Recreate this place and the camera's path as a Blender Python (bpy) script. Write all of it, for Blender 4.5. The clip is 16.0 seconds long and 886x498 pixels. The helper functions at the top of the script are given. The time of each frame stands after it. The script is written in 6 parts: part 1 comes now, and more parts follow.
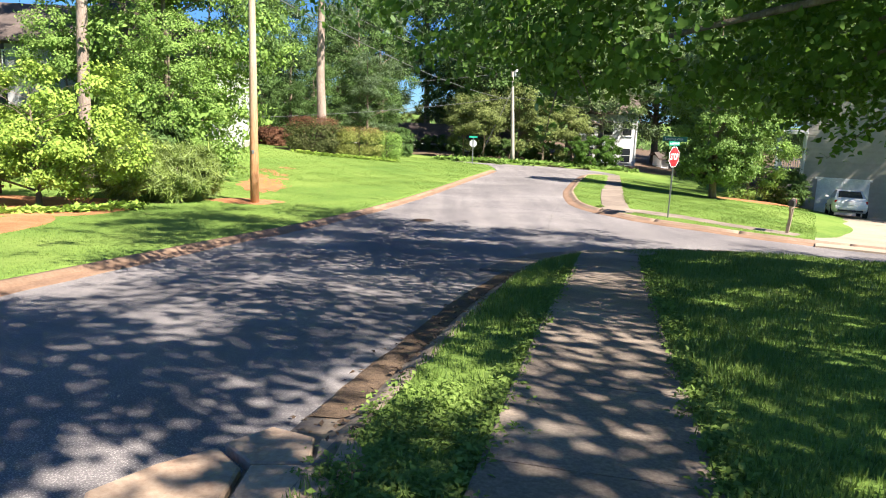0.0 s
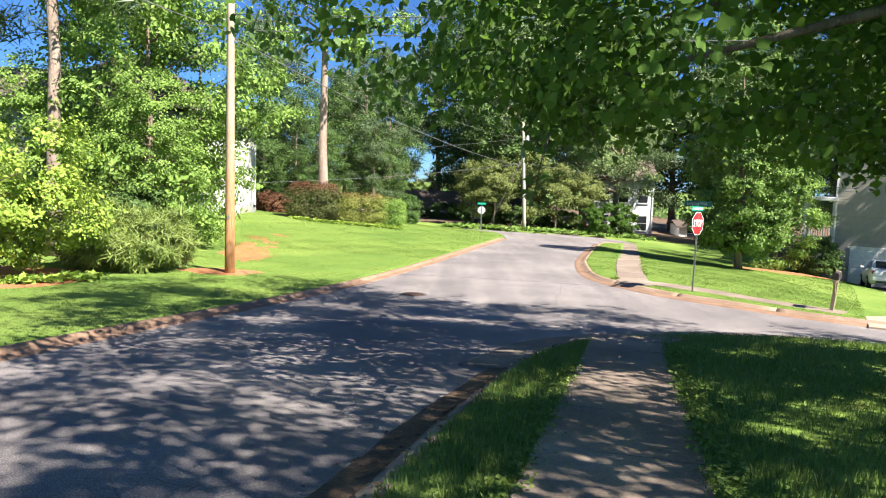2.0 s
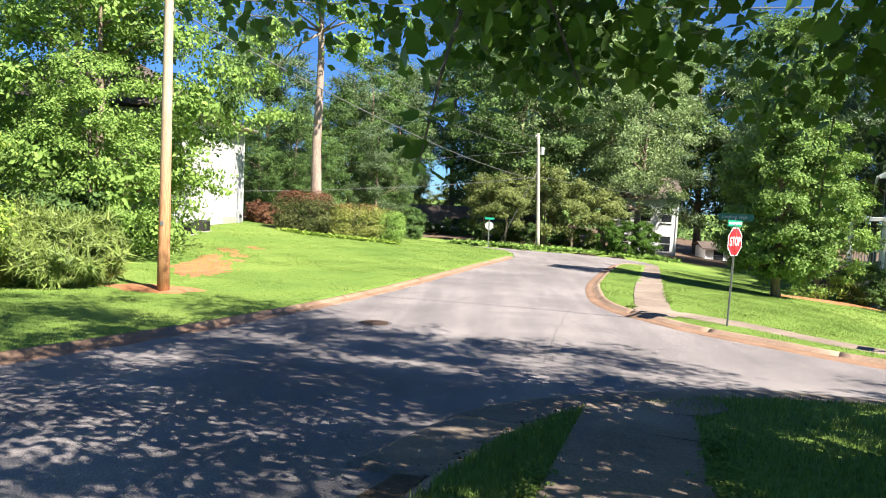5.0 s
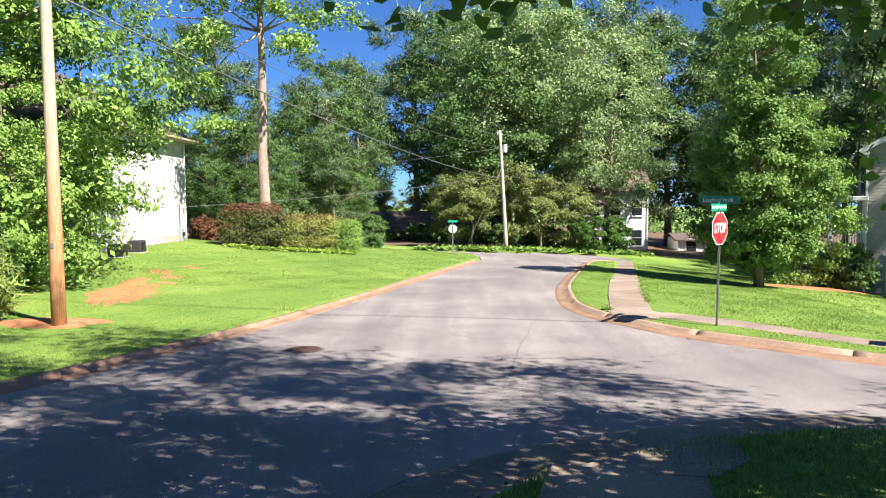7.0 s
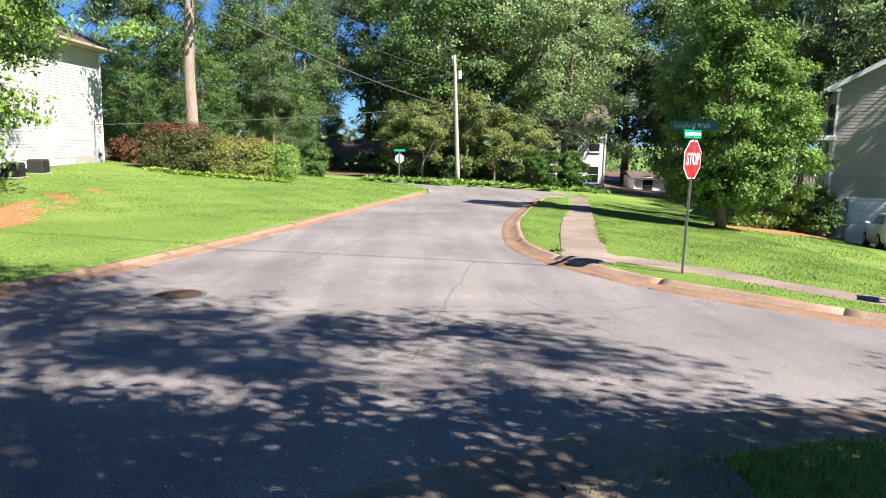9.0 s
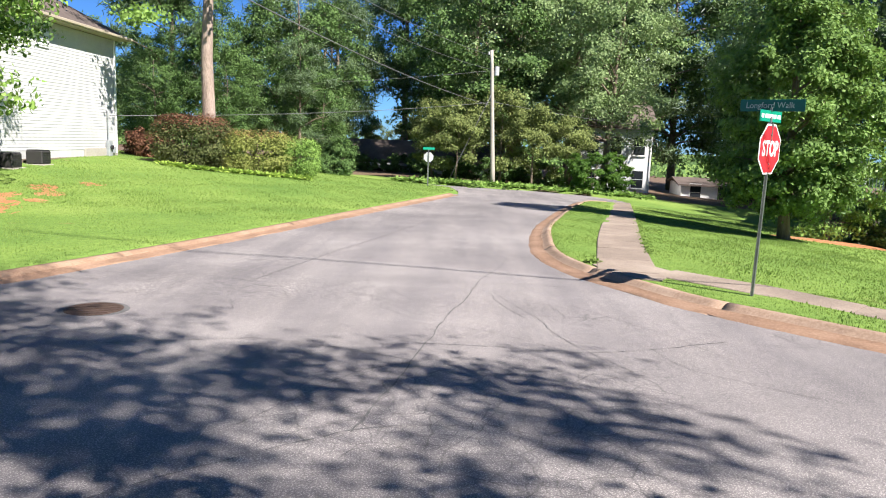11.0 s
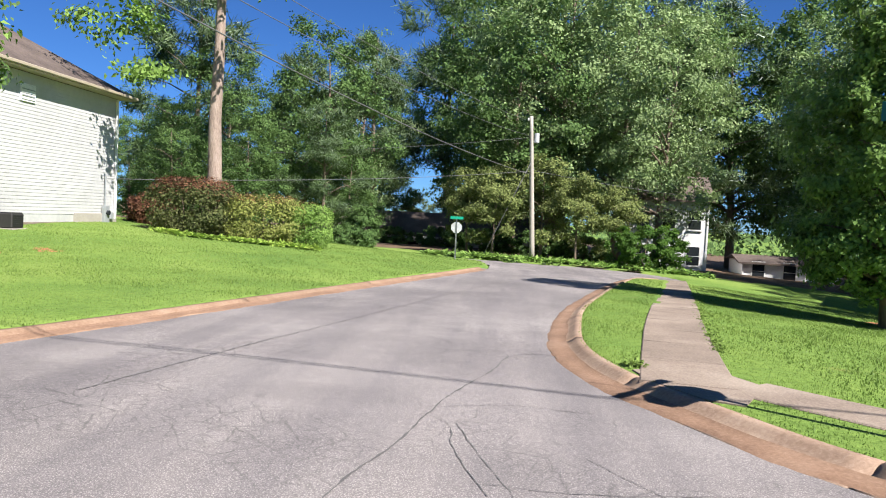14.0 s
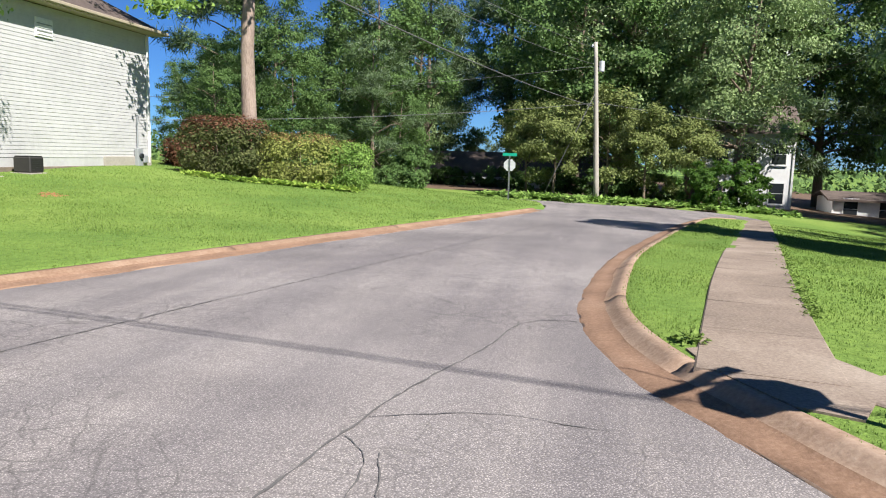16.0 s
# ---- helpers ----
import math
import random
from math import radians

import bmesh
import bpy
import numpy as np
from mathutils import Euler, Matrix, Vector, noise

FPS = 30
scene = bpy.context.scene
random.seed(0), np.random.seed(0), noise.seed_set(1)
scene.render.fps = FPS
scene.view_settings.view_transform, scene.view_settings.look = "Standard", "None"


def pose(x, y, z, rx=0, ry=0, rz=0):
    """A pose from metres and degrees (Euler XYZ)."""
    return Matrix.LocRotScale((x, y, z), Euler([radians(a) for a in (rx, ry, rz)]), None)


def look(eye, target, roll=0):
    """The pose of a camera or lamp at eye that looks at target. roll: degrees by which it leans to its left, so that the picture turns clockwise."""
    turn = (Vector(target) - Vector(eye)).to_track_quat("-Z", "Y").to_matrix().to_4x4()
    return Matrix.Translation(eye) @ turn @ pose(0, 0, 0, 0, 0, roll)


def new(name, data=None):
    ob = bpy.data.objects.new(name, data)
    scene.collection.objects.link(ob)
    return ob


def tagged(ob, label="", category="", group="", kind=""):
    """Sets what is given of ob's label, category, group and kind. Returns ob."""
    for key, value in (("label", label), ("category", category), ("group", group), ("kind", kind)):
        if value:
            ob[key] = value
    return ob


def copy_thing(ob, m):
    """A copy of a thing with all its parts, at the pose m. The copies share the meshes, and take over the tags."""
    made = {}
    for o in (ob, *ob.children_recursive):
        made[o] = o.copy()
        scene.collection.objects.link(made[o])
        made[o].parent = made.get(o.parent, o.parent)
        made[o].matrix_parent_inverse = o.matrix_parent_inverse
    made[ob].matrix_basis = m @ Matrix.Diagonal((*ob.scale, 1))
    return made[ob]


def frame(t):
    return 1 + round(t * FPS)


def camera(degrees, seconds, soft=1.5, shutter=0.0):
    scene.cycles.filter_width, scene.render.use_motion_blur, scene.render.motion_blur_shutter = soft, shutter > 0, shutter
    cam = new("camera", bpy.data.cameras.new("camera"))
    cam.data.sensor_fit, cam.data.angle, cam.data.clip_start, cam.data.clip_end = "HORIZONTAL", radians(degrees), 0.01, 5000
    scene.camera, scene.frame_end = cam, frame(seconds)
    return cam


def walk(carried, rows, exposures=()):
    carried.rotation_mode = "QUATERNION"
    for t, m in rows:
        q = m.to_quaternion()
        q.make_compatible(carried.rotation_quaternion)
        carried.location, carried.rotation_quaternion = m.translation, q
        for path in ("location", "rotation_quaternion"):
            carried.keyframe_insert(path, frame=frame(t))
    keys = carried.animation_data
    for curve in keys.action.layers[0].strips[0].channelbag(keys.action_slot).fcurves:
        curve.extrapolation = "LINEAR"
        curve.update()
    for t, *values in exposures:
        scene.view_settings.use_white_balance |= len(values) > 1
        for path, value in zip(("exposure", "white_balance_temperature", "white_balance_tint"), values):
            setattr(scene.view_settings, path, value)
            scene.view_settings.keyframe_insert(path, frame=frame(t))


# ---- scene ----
# ---- camera ----
cam = camera(63.1, 16.0, soft=1.05)
PATH = [
    (0, (0.022, -0.013, 1.559), (0.024, 1.952, 1.183), 1.9),
    (0.5, (0.133, 0.628, 1.546), (-0.017, 2.601, 1.255), 0.7),
    (1, (0.277, 1.226, 1.508), (0.217, 3.206, 1.232), -0.1),
    (1.5, (0.433, 2.034, 1.416), (0.448, 4.006, 1.082), 4.4),
    (2, (0.648, 2.653, 1.356), (0.599, 4.643, 1.164), 1.9),
    (2.5, (0.815, 3.372, 1.318), (0.663, 5.361, 1.182), 2.7),
    (3, (0.981, 3.897, 1.246), (0.896, 5.889, 1.085), 2.8),
    (3.5, (1.111, 4.664, 1.161), (0.955, 6.651, 1.006), 1.6),
    (4, (1.305, 5.28, 1.092), (1.25, 7.264, 0.841), 3.8),
    (4.5, (1.448, 5.98, 1.062), (1.346, 7.963, 0.823), 1.6),
    (5, (1.656, 6.668, 1.025), (1.546, 8.66, 0.88), 2.9),
    (7.5, (2.337, 9.851, 0.76), (2.309, 11.847, 0.635), -0.7),
    (8, (2.526, 10.531, 0.667), (2.661, 12.501, 0.351), 5.1),
    (8.5, (2.655, 11.179, 0.618), (2.674, 13.164, 0.377), 2.8),
    (9, (2.765, 11.701, 0.57), (2.851, 13.676, 0.264), 1.5),
    (11.3, (3.468, 14.759, 0.137), (3.418, 16.737, -0.155), 1.8),
    (11.5, (3.505, 15.067, 0.062), (3.446, 17.053, -0.168), 0.9),
    (12, (3.643, 15.78, -0.06), (3.644, 17.769, -0.275), 1.4),
    (12.5, (3.775, 16.459, -0.062), (3.896, 18.45, -0.201), 3.1),
    (13, (3.949, 17.105, -0.089), (4.066, 19.098, -0.208), 4.7),
    (13.5, (4.124, 17.724, -0.14), (4.072, 19.719, -0.273), 4.8),
    (14, (4.341, 18.402, -0.137), (4.167, 20.393, -0.229), 2.7),
    (14.5, (4.492, 19.036, -0.165), (4.364, 21.031, -0.22), 0.8),
    (15, (4.654, 19.577, -0.201), (4.342, 21.551, -0.287), 1.9),
    (15.5, (4.787, 20.161, -0.287), (4.436, 22.11, -0.564), 1.5),
    (16, (4.94, 20.871, -0.321), (4.58, 22.821, -0.578), 1.6),
]
walk(cam, [(t, look(eye, target, roll)) for t, eye, target, roll in PATH], [(0, 1.64, 6700, 12), (5, 1.65, 6700, 12), (9, 1.42, 6500, 13), (12.5, 1.29, 6300, 13), (14.5, 1.1, 6300, 13), (16, 0.97, 6300, 12)])

# ---- world, sun ----
SUN_AZ = math.atan2(1.53, -1.31)      # bearing of the sun from +y towards +x
SUN_EL = radians(46.5)
world = bpy.data.worlds.new("sky")
scene.world = world
world.use_nodes = True
wn = world.node_tree
sky = wn.nodes.new("ShaderNodeTexSky")
sky.sky_type = "NISHITA"
sky.sun_disc = False
sky.sun_elevation = SUN_EL
sky.sun_rotation = SUN_AZ
sky.air_density = 1.0
sky.altitude = 1800
sky.dust_density = 0.0
sky.ozone_density = 4.0
clear = wn.nodes.new("ShaderNodeMix")     # a very clear, deep blue day
clear.data_type, clear.blend_type = "RGBA", "MULTIPLY"
clear.inputs[0].default_value = 1.0
clear.inputs[7].default_value = (0.36, 0.64, 1.0, 1)
wn.links.new(sky.outputs[0], clear.inputs[6])
wn.links.new(clear.outputs[2], wn.nodes["Background"].inputs[0])
wn.nodes["Background"].inputs[1].default_value = 0.052
sun_dir = Vector((math.sin(SUN_AZ) * math.cos(SUN_EL), math.cos(SUN_AZ) * math.cos(SUN_EL), math.sin(SUN_EL)))
sun = new("sun", bpy.data.lights.new("sun", "SUN"))
sun.data.energy = 5.0
sun.data.angle = radians(0.53)
sun.data.color = (1.0, 0.95, 0.86)
sun.matrix_world = look(sun_dir * 60, (0, 0, 0))

# ---- materials ----
def shader(name, rough=0.8, metal=0.0, spec=0.35):
    m = bpy.data.materials.new(name)
    m.use_nodes = True
    b = m.node_tree.nodes["Principled BSDF"]
    b.inputs["Roughness"].default_value = rough
    b.inputs["Metallic"].default_value = metal
    b.inputs["Specular IOR Level"].default_value = spec
    return m, m.node_tree, b


def noise_tex(nt, coord, scale, detail=4.0, rough=0.6):
    n = nt.nodes.new("ShaderNodeTexNoise")
    n.inputs["Scale"].default_value = scale
    n.inputs["Detail"].default_value = detail
    n.inputs["Roughness"].default_value = rough
    nt.links.new(coord, n.inputs["Vector"])
    return n.outputs["Fac"]


def ramp(nt, fac, stops):
    r = nt.nodes.new("ShaderNodeValToRGB")
    e = r.color_ramp.elements
    while len(e) < len(stops):
        e.new(0.5)
    for el, (p, c) in zip(e, stops):
        el.position, el.color = p, (*c, 1)
    nt.links.new(fac, r.inputs[0])
    return r.outputs[0]


def mixed(nt, fac, a, b, blend="MIX"):
    n = nt.nodes.new("ShaderNodeMix")
    n.data_type, n.blend_type = "RGBA", blend
    for sock, v in ((n.inputs[0], fac), (n.inputs[6], a), (n.inputs[7], b)):
        if isinstance(v, (int, float)):
            sock.default_value = v
        elif isinstance(v, tuple):
            sock.default_value = (*v, 1)
        else:
            nt.links.new(v, sock)
    return n.outputs[2]


def bumped(nt, b, height, strength, distance):
    n = nt.nodes.new("ShaderNodeBump")
    n.inputs["Strength"].default_value = strength
    n.inputs["Distance"].default_value = distance
    nt.links.new(height, n.inputs["Height"])
    nt.links.new(n.outputs[0], b.inputs["Normal"])


def place_coord(nt, local=False):
    if local:
        return nt.nodes.new("ShaderNodeTexCoord").outputs["Object"]
    return nt.nodes.new("ShaderNodeNewGeometry").outputs["Position"]


def surface(name, dark, mid, light, coarse, fine, rough=0.8, bump=0.3, depth=0.01, metal=0.0, spec=0.35, local=False, stretch=None, piece=0.0):
    """Two scales of noise over three tones, with relief; piece: how far alike pieces differ."""
    m, nt, b = shader(name, rough, metal, spec)
    c = place_coord(nt, local)
    if stretch:
        mp = nt.nodes.new("ShaderNodeMapping")
        mp.inputs["Scale"].default_value = stretch
        nt.links.new(c, mp.inputs["Vector"])
        c = mp.outputs[0]
    big = noise_tex(nt, c, coarse)
    small = noise_tex(nt, c, fine, 6.0, 0.7)
    col = ramp(nt, big, [(0.3, dark), (0.52, mid), (0.72, light)])
    col2 = ramp(nt, small, [(0.3, dark), (0.5, mid), (0.7, light)])
    col = mixed(nt, 0.5, col, col2)
    if piece:
        oi = nt.nodes.new("ShaderNodeObjectInfo").outputs["Random"]
        tone = ramp(nt, oi, [(0.0, (1 - piece,) * 3), (1.0, (1.0,) * 3)])
        col = mixed(nt, 1.0, col, tone, "MULTIPLY")
    nt.links.new(col, b.inputs["Base Color"])
    bumped(nt, b, small, bump, depth)
    return m


def foliage(name, dark, mid, light, through_col, gloss=0.12, share=0.24):
    """Leaves: tone by leaf and by clump, light passing through."""
    m = bpy.data.materials.new(name)
    m.use_nodes = True
    nt = m.node_tree
    nt.nodes.remove(nt.nodes["Principled BSDF"])
    geo = nt.nodes.new("ShaderNodeNewGeometry")
    col = ramp(nt, geo.outputs["Random Per Island"], [(0.0, tuple(v * 0.65 for v in dark)), (0.5, mid), (1.0, light)])
    patch = noise_tex(nt, geo.outputs["Position"], 0.55, 3.0)
    col = mixed(nt, ramp(nt, patch, [(0.35, (0, 0, 0)), (0.7, (0.7, 0.7, 0.7))]), col, light)
    d = nt.nodes.new("ShaderNodeBsdfDiffuse")
    tr = nt.nodes.new("ShaderNodeBsdfTranslucent")
    gl = nt.nodes.new("ShaderNodeBsdfGlossy")
    gl.inputs["Roughness"].default_value = 0.5
    gl.inputs["Color"].default_value = (0.9, 0.95, 1.0, 1)
    nt.links.new(col, d.inputs[0])
    nt.links.new(mixed(nt, 0.55, col, through_col), tr.inputs[0])
    m1 = nt.nodes.new("ShaderNodeMixShader")
    m1.inputs[0].default_value = share
    nt.links.new(d.outputs[0], m1.inputs[1])
    nt.links.new(tr.outputs[0], m1.inputs[2])
    fr = nt.nodes.new("ShaderNodeFresnel")
    fr.inputs[0].default_value = 1.4
    mul = nt.nodes.new("ShaderNodeMath")
    mul.operation = "MULTIPLY"
    mul.inputs[1].default_value = gloss * 0.8
    nt.links.new(fr.outputs[0], mul.inputs[0])
    m2 = nt.nodes.new("ShaderNodeMixShader")
    nt.links.new(mul.outputs[0], m2.inputs[0])
    nt.links.new(m1.outputs[0], m2.inputs[1])
    nt.links.new(gl.outputs[0], m2.inputs[2])
    nt.links.new(m2.outputs[0], nt.nodes["Material Output"].inputs[0])
    return m


def plain(name, col, rough=0.5, metal=0.0, spec=0.5):
    """Small, truly plain parts: paint or plastic with faint soiling."""
    m, nt, b = shader(name, rough, metal, spec)
    n = noise_tex(nt, place_coord(nt), 9.0)
    nt.links.new(ramp(nt, n, [(0.3, tuple(v * 0.82 for v in col)), (0.65, col)]), b.inputs["Base Color"])
    return m


def asphalt_material():
    m, nt, b = shader("asphalt", 0.85, 0, 0.3)
    c = place_coord(nt)
    big = noise_tex(nt, c, 0.35, 5)
    col = ramp(nt, big, [(0.3, (0.195, 0.18, 0.18)), (0.52, (0.265, 0.243, 0.24)), (0.72, (0.34, 0.314, 0.304))])
    v = nt.nodes.new("ShaderNodeTexVoronoi")
    v.inputs["Scale"].default_value = 78
    nt.links.new(c, v.inputs["Vector"])
    grit = ramp(nt, v.outputs["Distance"], [(0.07, (2.15, 2.1, 2.05)), (0.28, (1.0, 1.0, 1.0)), (0.6, (0.58, 0.58, 0.59))])
    col = mixed(nt, 0.85, col, grit, "MULTIPLY")
    fine = noise_tex(nt, c, 190, 2)
    col = mixed(nt, 0.5, col, ramp(nt, fine, [(0.3, (0.35, 0.35, 0.35)), (0.7, (1.75, 1.72, 1.7))]), "MULTIPLY")
    mp = nt.nodes.new("ShaderNodeMapping")
    mp.inputs["Rotation"].default_value = (0, 0, 0.22)
    mp.inputs["Scale"].default_value = (1.1, 0.06, 1)
    nt.links.new(c, mp.inputs["Vector"])
    streak = noise_tex(nt, mp.outputs[0], 1.6, 3)
    col = mixed(nt, 0.6, col, ramp(nt, streak, [(0.35, (0.78, 0.78, 0.8)), (0.65, (1.14, 1.13, 1.1))]), "MULTIPLY")
    # crazed patches: a net of fine cracks where the surface is worn
    warp = nt.nodes.new("ShaderNodeTexNoise")
    warp.inputs["Scale"].default_value = 2.5
    nt.links.new(c, warp.inputs["Vector"])
    off = nt.nodes.new("ShaderNodeVectorMath")
    off.operation = "MULTIPLY_ADD"
    off.inputs[1].default_value = (0.16, 0.16, 0.0)
    nt.links.new(warp.outputs["Color"], off.inputs[0])
    nt.links.new(c, off.inputs[2])
    worn = ramp(nt, noise_tex(nt, c, 0.28, 3), [(0.47, (0, 0, 0)), (0.6, (1, 1, 1))])
    for scale, width, depth in ((2.1, 0.018, 0.6), (6.5, 0.05, 0.5)):
        net = nt.nodes.new("ShaderNodeTexVoronoi")
        net.feature = "DISTANCE_TO_EDGE"
        net.inputs["Scale"].default_value = scale
        nt.links.new(off.outputs[0], net.inputs["Vector"])
        line = ramp(nt, net.outputs["Distance"], [(0.0, (1, 1, 1)), (width, (0, 0, 0))])
        amount = mixed(nt, 1.0, line, worn, "MULTIPLY")
        dim = mixed(nt, depth, (0, 0, 0), amount)
        col = mixed(nt, dim, col, (0.07, 0.065, 0.065))
    nt.links.new(col, b.inputs["Base Color"])
    bumped(nt, b, v.outputs["Distance"], 0.5, 0.006)
    return m


def lawn_material():
    m, nt, b = shader("lawn_soil", 0.95, 0, 0.1)
    c = place_coord(nt)
    big = noise_tex(nt, c, 0.25, 5)
    col = ramp(nt, big, [(0.3, (0.11, 0.19, 0.045)), (0.52, (0.165, 0.25, 0.058)), (0.7, (0.215, 0.29, 0.075))])
    tuft = noise_tex(nt, c, 9, 6, 0.75)
    col = mixed(nt, 0.8, col, ramp(nt, tuft, [(0.3, (0.5, 0.55, 0.45)), (0.5, (1.0, 1.0, 1.0)), (0.72, (1.35, 1.3, 1.2))]), "MULTIPLY")
    fine = noise_tex(nt, c, 60, 3, 0.8)
    col = mixed(nt, 0.6, col, ramp(nt, fine, [(0.3, (0.55, 0.6, 0.5)), (0.7, (1.3, 1.3, 1.2))]), "MULTIPLY")
    worn = noise_tex(nt, c, 0.8, 6, 0.65)
    col = mixed(nt, ramp(nt, worn, [(0.64, (0, 0, 0)), (0.74, (0.75, 0.75, 0.75))]), col, (0.24, 0.17, 0.075))
    nt.links.new(col, b.inputs["Base Color"])
    bumped(nt, b, tuft, 0.7, 0.04)
    return m


ASPHALT = asphalt_material()
LAWN = lawn_material()
CLAY_KERB = surface("clay_stained_concrete", (0.17, 0.095, 0.06), (0.29, 0.185, 0.12), (0.4, 0.29, 0.205), 1.3, 24, 0.9, 0.5, 0.008, piece=0.2)
GREY_KERB = surface("grimy_concrete", (0.12, 0.10, 0.08), (0.25, 0.20, 0.155), (0.36, 0.30, 0.24), 1.7, 26, 0.9, 0.5, 0.008, piece=0.25)
SLAB = surface("sidewalk_concrete", (0.1, 0.078, 0.062), (0.25, 0.195, 0.155), (0.43, 0.36, 0.29), 0.7, 34, 0.9, 0.4, 0.005, piece=0.12)
APRON = surface("broken_pink_concrete", (0.24, 0.15, 0.10), (0.40, 0.29, 0.21), (0.52, 0.41, 0.31), 1.6, 24, 0.9, 0.6, 0.01)
DRIVE = surface("driveway_concrete", (0.27, 0.205, 0.15), (0.38, 0.30, 0.225), (0.46, 0.38, 0.295), 0.6, 22, 0.9, 0.3, 0.005)
CLAY = surface("red_clay_mulch", (0.20, 0.075, 0.03), (0.40, 0.17, 0.075), (0.52, 0.28, 0.15), 1.1, 16, 1.0, 0.9, 0.03)
LITTER = surface("leaf_litter_dirt", (0.05, 0.035, 0.025), (0.13, 0.085, 0.055), (0.27, 0.18, 0.11), 2.2, 30, 1.0, 1.0, 0.02)
CRACK = surface("tar_crack", (0.07, 0.068, 0.068), (0.115, 0.11, 0.108), (0.16, 0.15, 0.148), 3, 40, 0.9, 0.3, 0.004)


def pole_material():
    """Weathered pale wood, stained orange by splashed clay and preservative towards the foot."""
    m, nt, b = shader("weathered_pole_wood", 0.85, 0, 0.3)
    c = place_coord(nt)
    mp = nt.nodes.new("ShaderNodeMapping")
    mp.inputs["Scale"].default_value = (7, 7, 0.5)
    nt.links.new(c, mp.inputs["Vector"])
    grain = noise_tex(nt, mp.outputs[0], 6, 6, 0.7)
    pale = ramp(nt, grain, [(0.3, (0.30, 0.22, 0.15)), (0.5, (0.46, 0.36, 0.26)), (0.7, (0.56, 0.46, 0.35))])
    stained = ramp(nt, grain, [(0.3, (0.28, 0.12, 0.05)), (0.5, (0.46, 0.22, 0.10)), (0.7, (0.54, 0.32, 0.17))])
    z = nt.nodes.new("ShaderNodeSeparateXYZ")
    nt.links.new(c, z.inputs[0])
    add = nt.nodes.new("ShaderNodeMath")
    add.operation = "MULTIPLY_ADD"
    add.inputs[1].default_value = 2.2
    nt.links.new(noise_tex(nt, mp.outputs[0], 1.5), add.inputs[0])
    nt.links.new(z.outputs[2], add.inputs[2])
    mr = nt.nodes.new("ShaderNodeMapRange")
    mr.inputs["From Min"].default_value = 1.0
    mr.inputs["From Max"].default_value = 4.4
    nt.links.new(add.outputs[0], mr.inputs["Value"])
    nt.links.new(mixed(nt, mr.outputs[0], stained, pale), b.inputs["Base Color"])
    bumped(nt, b, grain, 0.5, 0.01)
    return m


POLE_WOOD = pole_material()
KERB_STONE = surface("pinkish_kerb_concrete", (0.17, 0.11, 0.075), (0.3, 0.205, 0.145), (0.43, 0.33, 0.25), 1.3, 24, 0.9, 0.5, 0.008, piece=0.15)
CLAY_SILT = surface("orange_clay_silt", (0.13, 0.078, 0.05), (0.235, 0.142, 0.092), (0.35, 0.235, 0.165), 1.1, 30, 1.0, 0.7, 0.008)
GREY_POLE = surface("grey_pole_wood", (0.26, 0.23, 0.19), (0.4, 0.37, 0.32), (0.52, 0.49, 0.44), 1.2, 10, 0.85, 0.5, 0.01, stretch=(6, 6, 0.5))
BARK = surface("bark", (0.10, 0.075, 0.055), (0.21, 0.16, 0.12), (0.33, 0.27, 0.21), 1.5, 9, 0.95, 0.9, 0.04, local=True, stretch=(3, 3, 0.6))
PALE_BARK = surface("pale_bark", (0.15, 0.11, 0.085), (0.32, 0.245, 0.2), (0.45, 0.365, 0.31), 1.2, 8, 0.95, 0.9, 0.04, local=True, stretch=(2.5, 2.5, 0.7))
WHITE_SIDING = surface("white_siding", (0.4, 0.4, 0.4), (0.5, 0.5, 0.495), (0.56, 0.56, 0.55), 0.4, 5, 0.6, 0.1, 0.003, piece=0.05)
TAN_SIDING = surface("taupe_siding", (0.30, 0.28, 0.25), (0.37, 0.345, 0.31), (0.42, 0.39, 0.35), 0.4, 5, 0.65, 0.1, 0.003, piece=0.07)
DARK_SIDING = surface("dark_wood_siding", (0.06, 0.05, 0.045), (0.10, 0.085, 0.075), (0.15, 0.13, 0.115), 0.6, 6, 0.8, 0.3, 0.005)
PALE_WALL = surface("pale_far_wall", (0.62, 0.62, 0.62), (0.74, 0.74, 0.74), (0.8, 0.8, 0.8), 0.4, 4, 0.7, 0.1, 0.003)
SHINGLE = surface("roof_shingles", (0.05, 0.04, 0.036), (0.11, 0.085, 0.075), (0.18, 0.14, 0.12), 0.8, 12, 0.95, 0.6, 0.01)
RUST = surface("rusty_iron", (0.045, 0.03, 0.025), (0.09, 0.058, 0.045), (0.15, 0.1, 0.08), 4, 30, 0.8, 0.4, 0.004, metal=0.3)
BLOCK = surface("painted_block", (0.26, 0.24, 0.21), (0.36, 0.33, 0.29), (0.43, 0.4, 0.36), 1.2, 14, 0.9, 0.4, 0.006)
TRIM = plain("white_trim", (0.78, 0.78, 0.77), 0.5)
TAN_TRIM = plain("tan_gutter", (0.42, 0.36, 0.27), 0.5)
DARK = plain("dark_plastic", (0.02, 0.02, 0.022), 0.5)
GALV = surface("galvanised_steel", (0.24, 0.25, 0.25), (0.36, 0.37, 0.37), (0.46, 0.47, 0.47), 6, 40, 0.5, 0.1, 0.002, metal=0.7)
POST_STEEL = surface("dull_green_steel", (0.05, 0.06, 0.05), (0.10, 0.115, 0.10), (0.17, 0.18, 0.16), 5, 40, 0.6, 0.2, 0.002, metal=0.3)
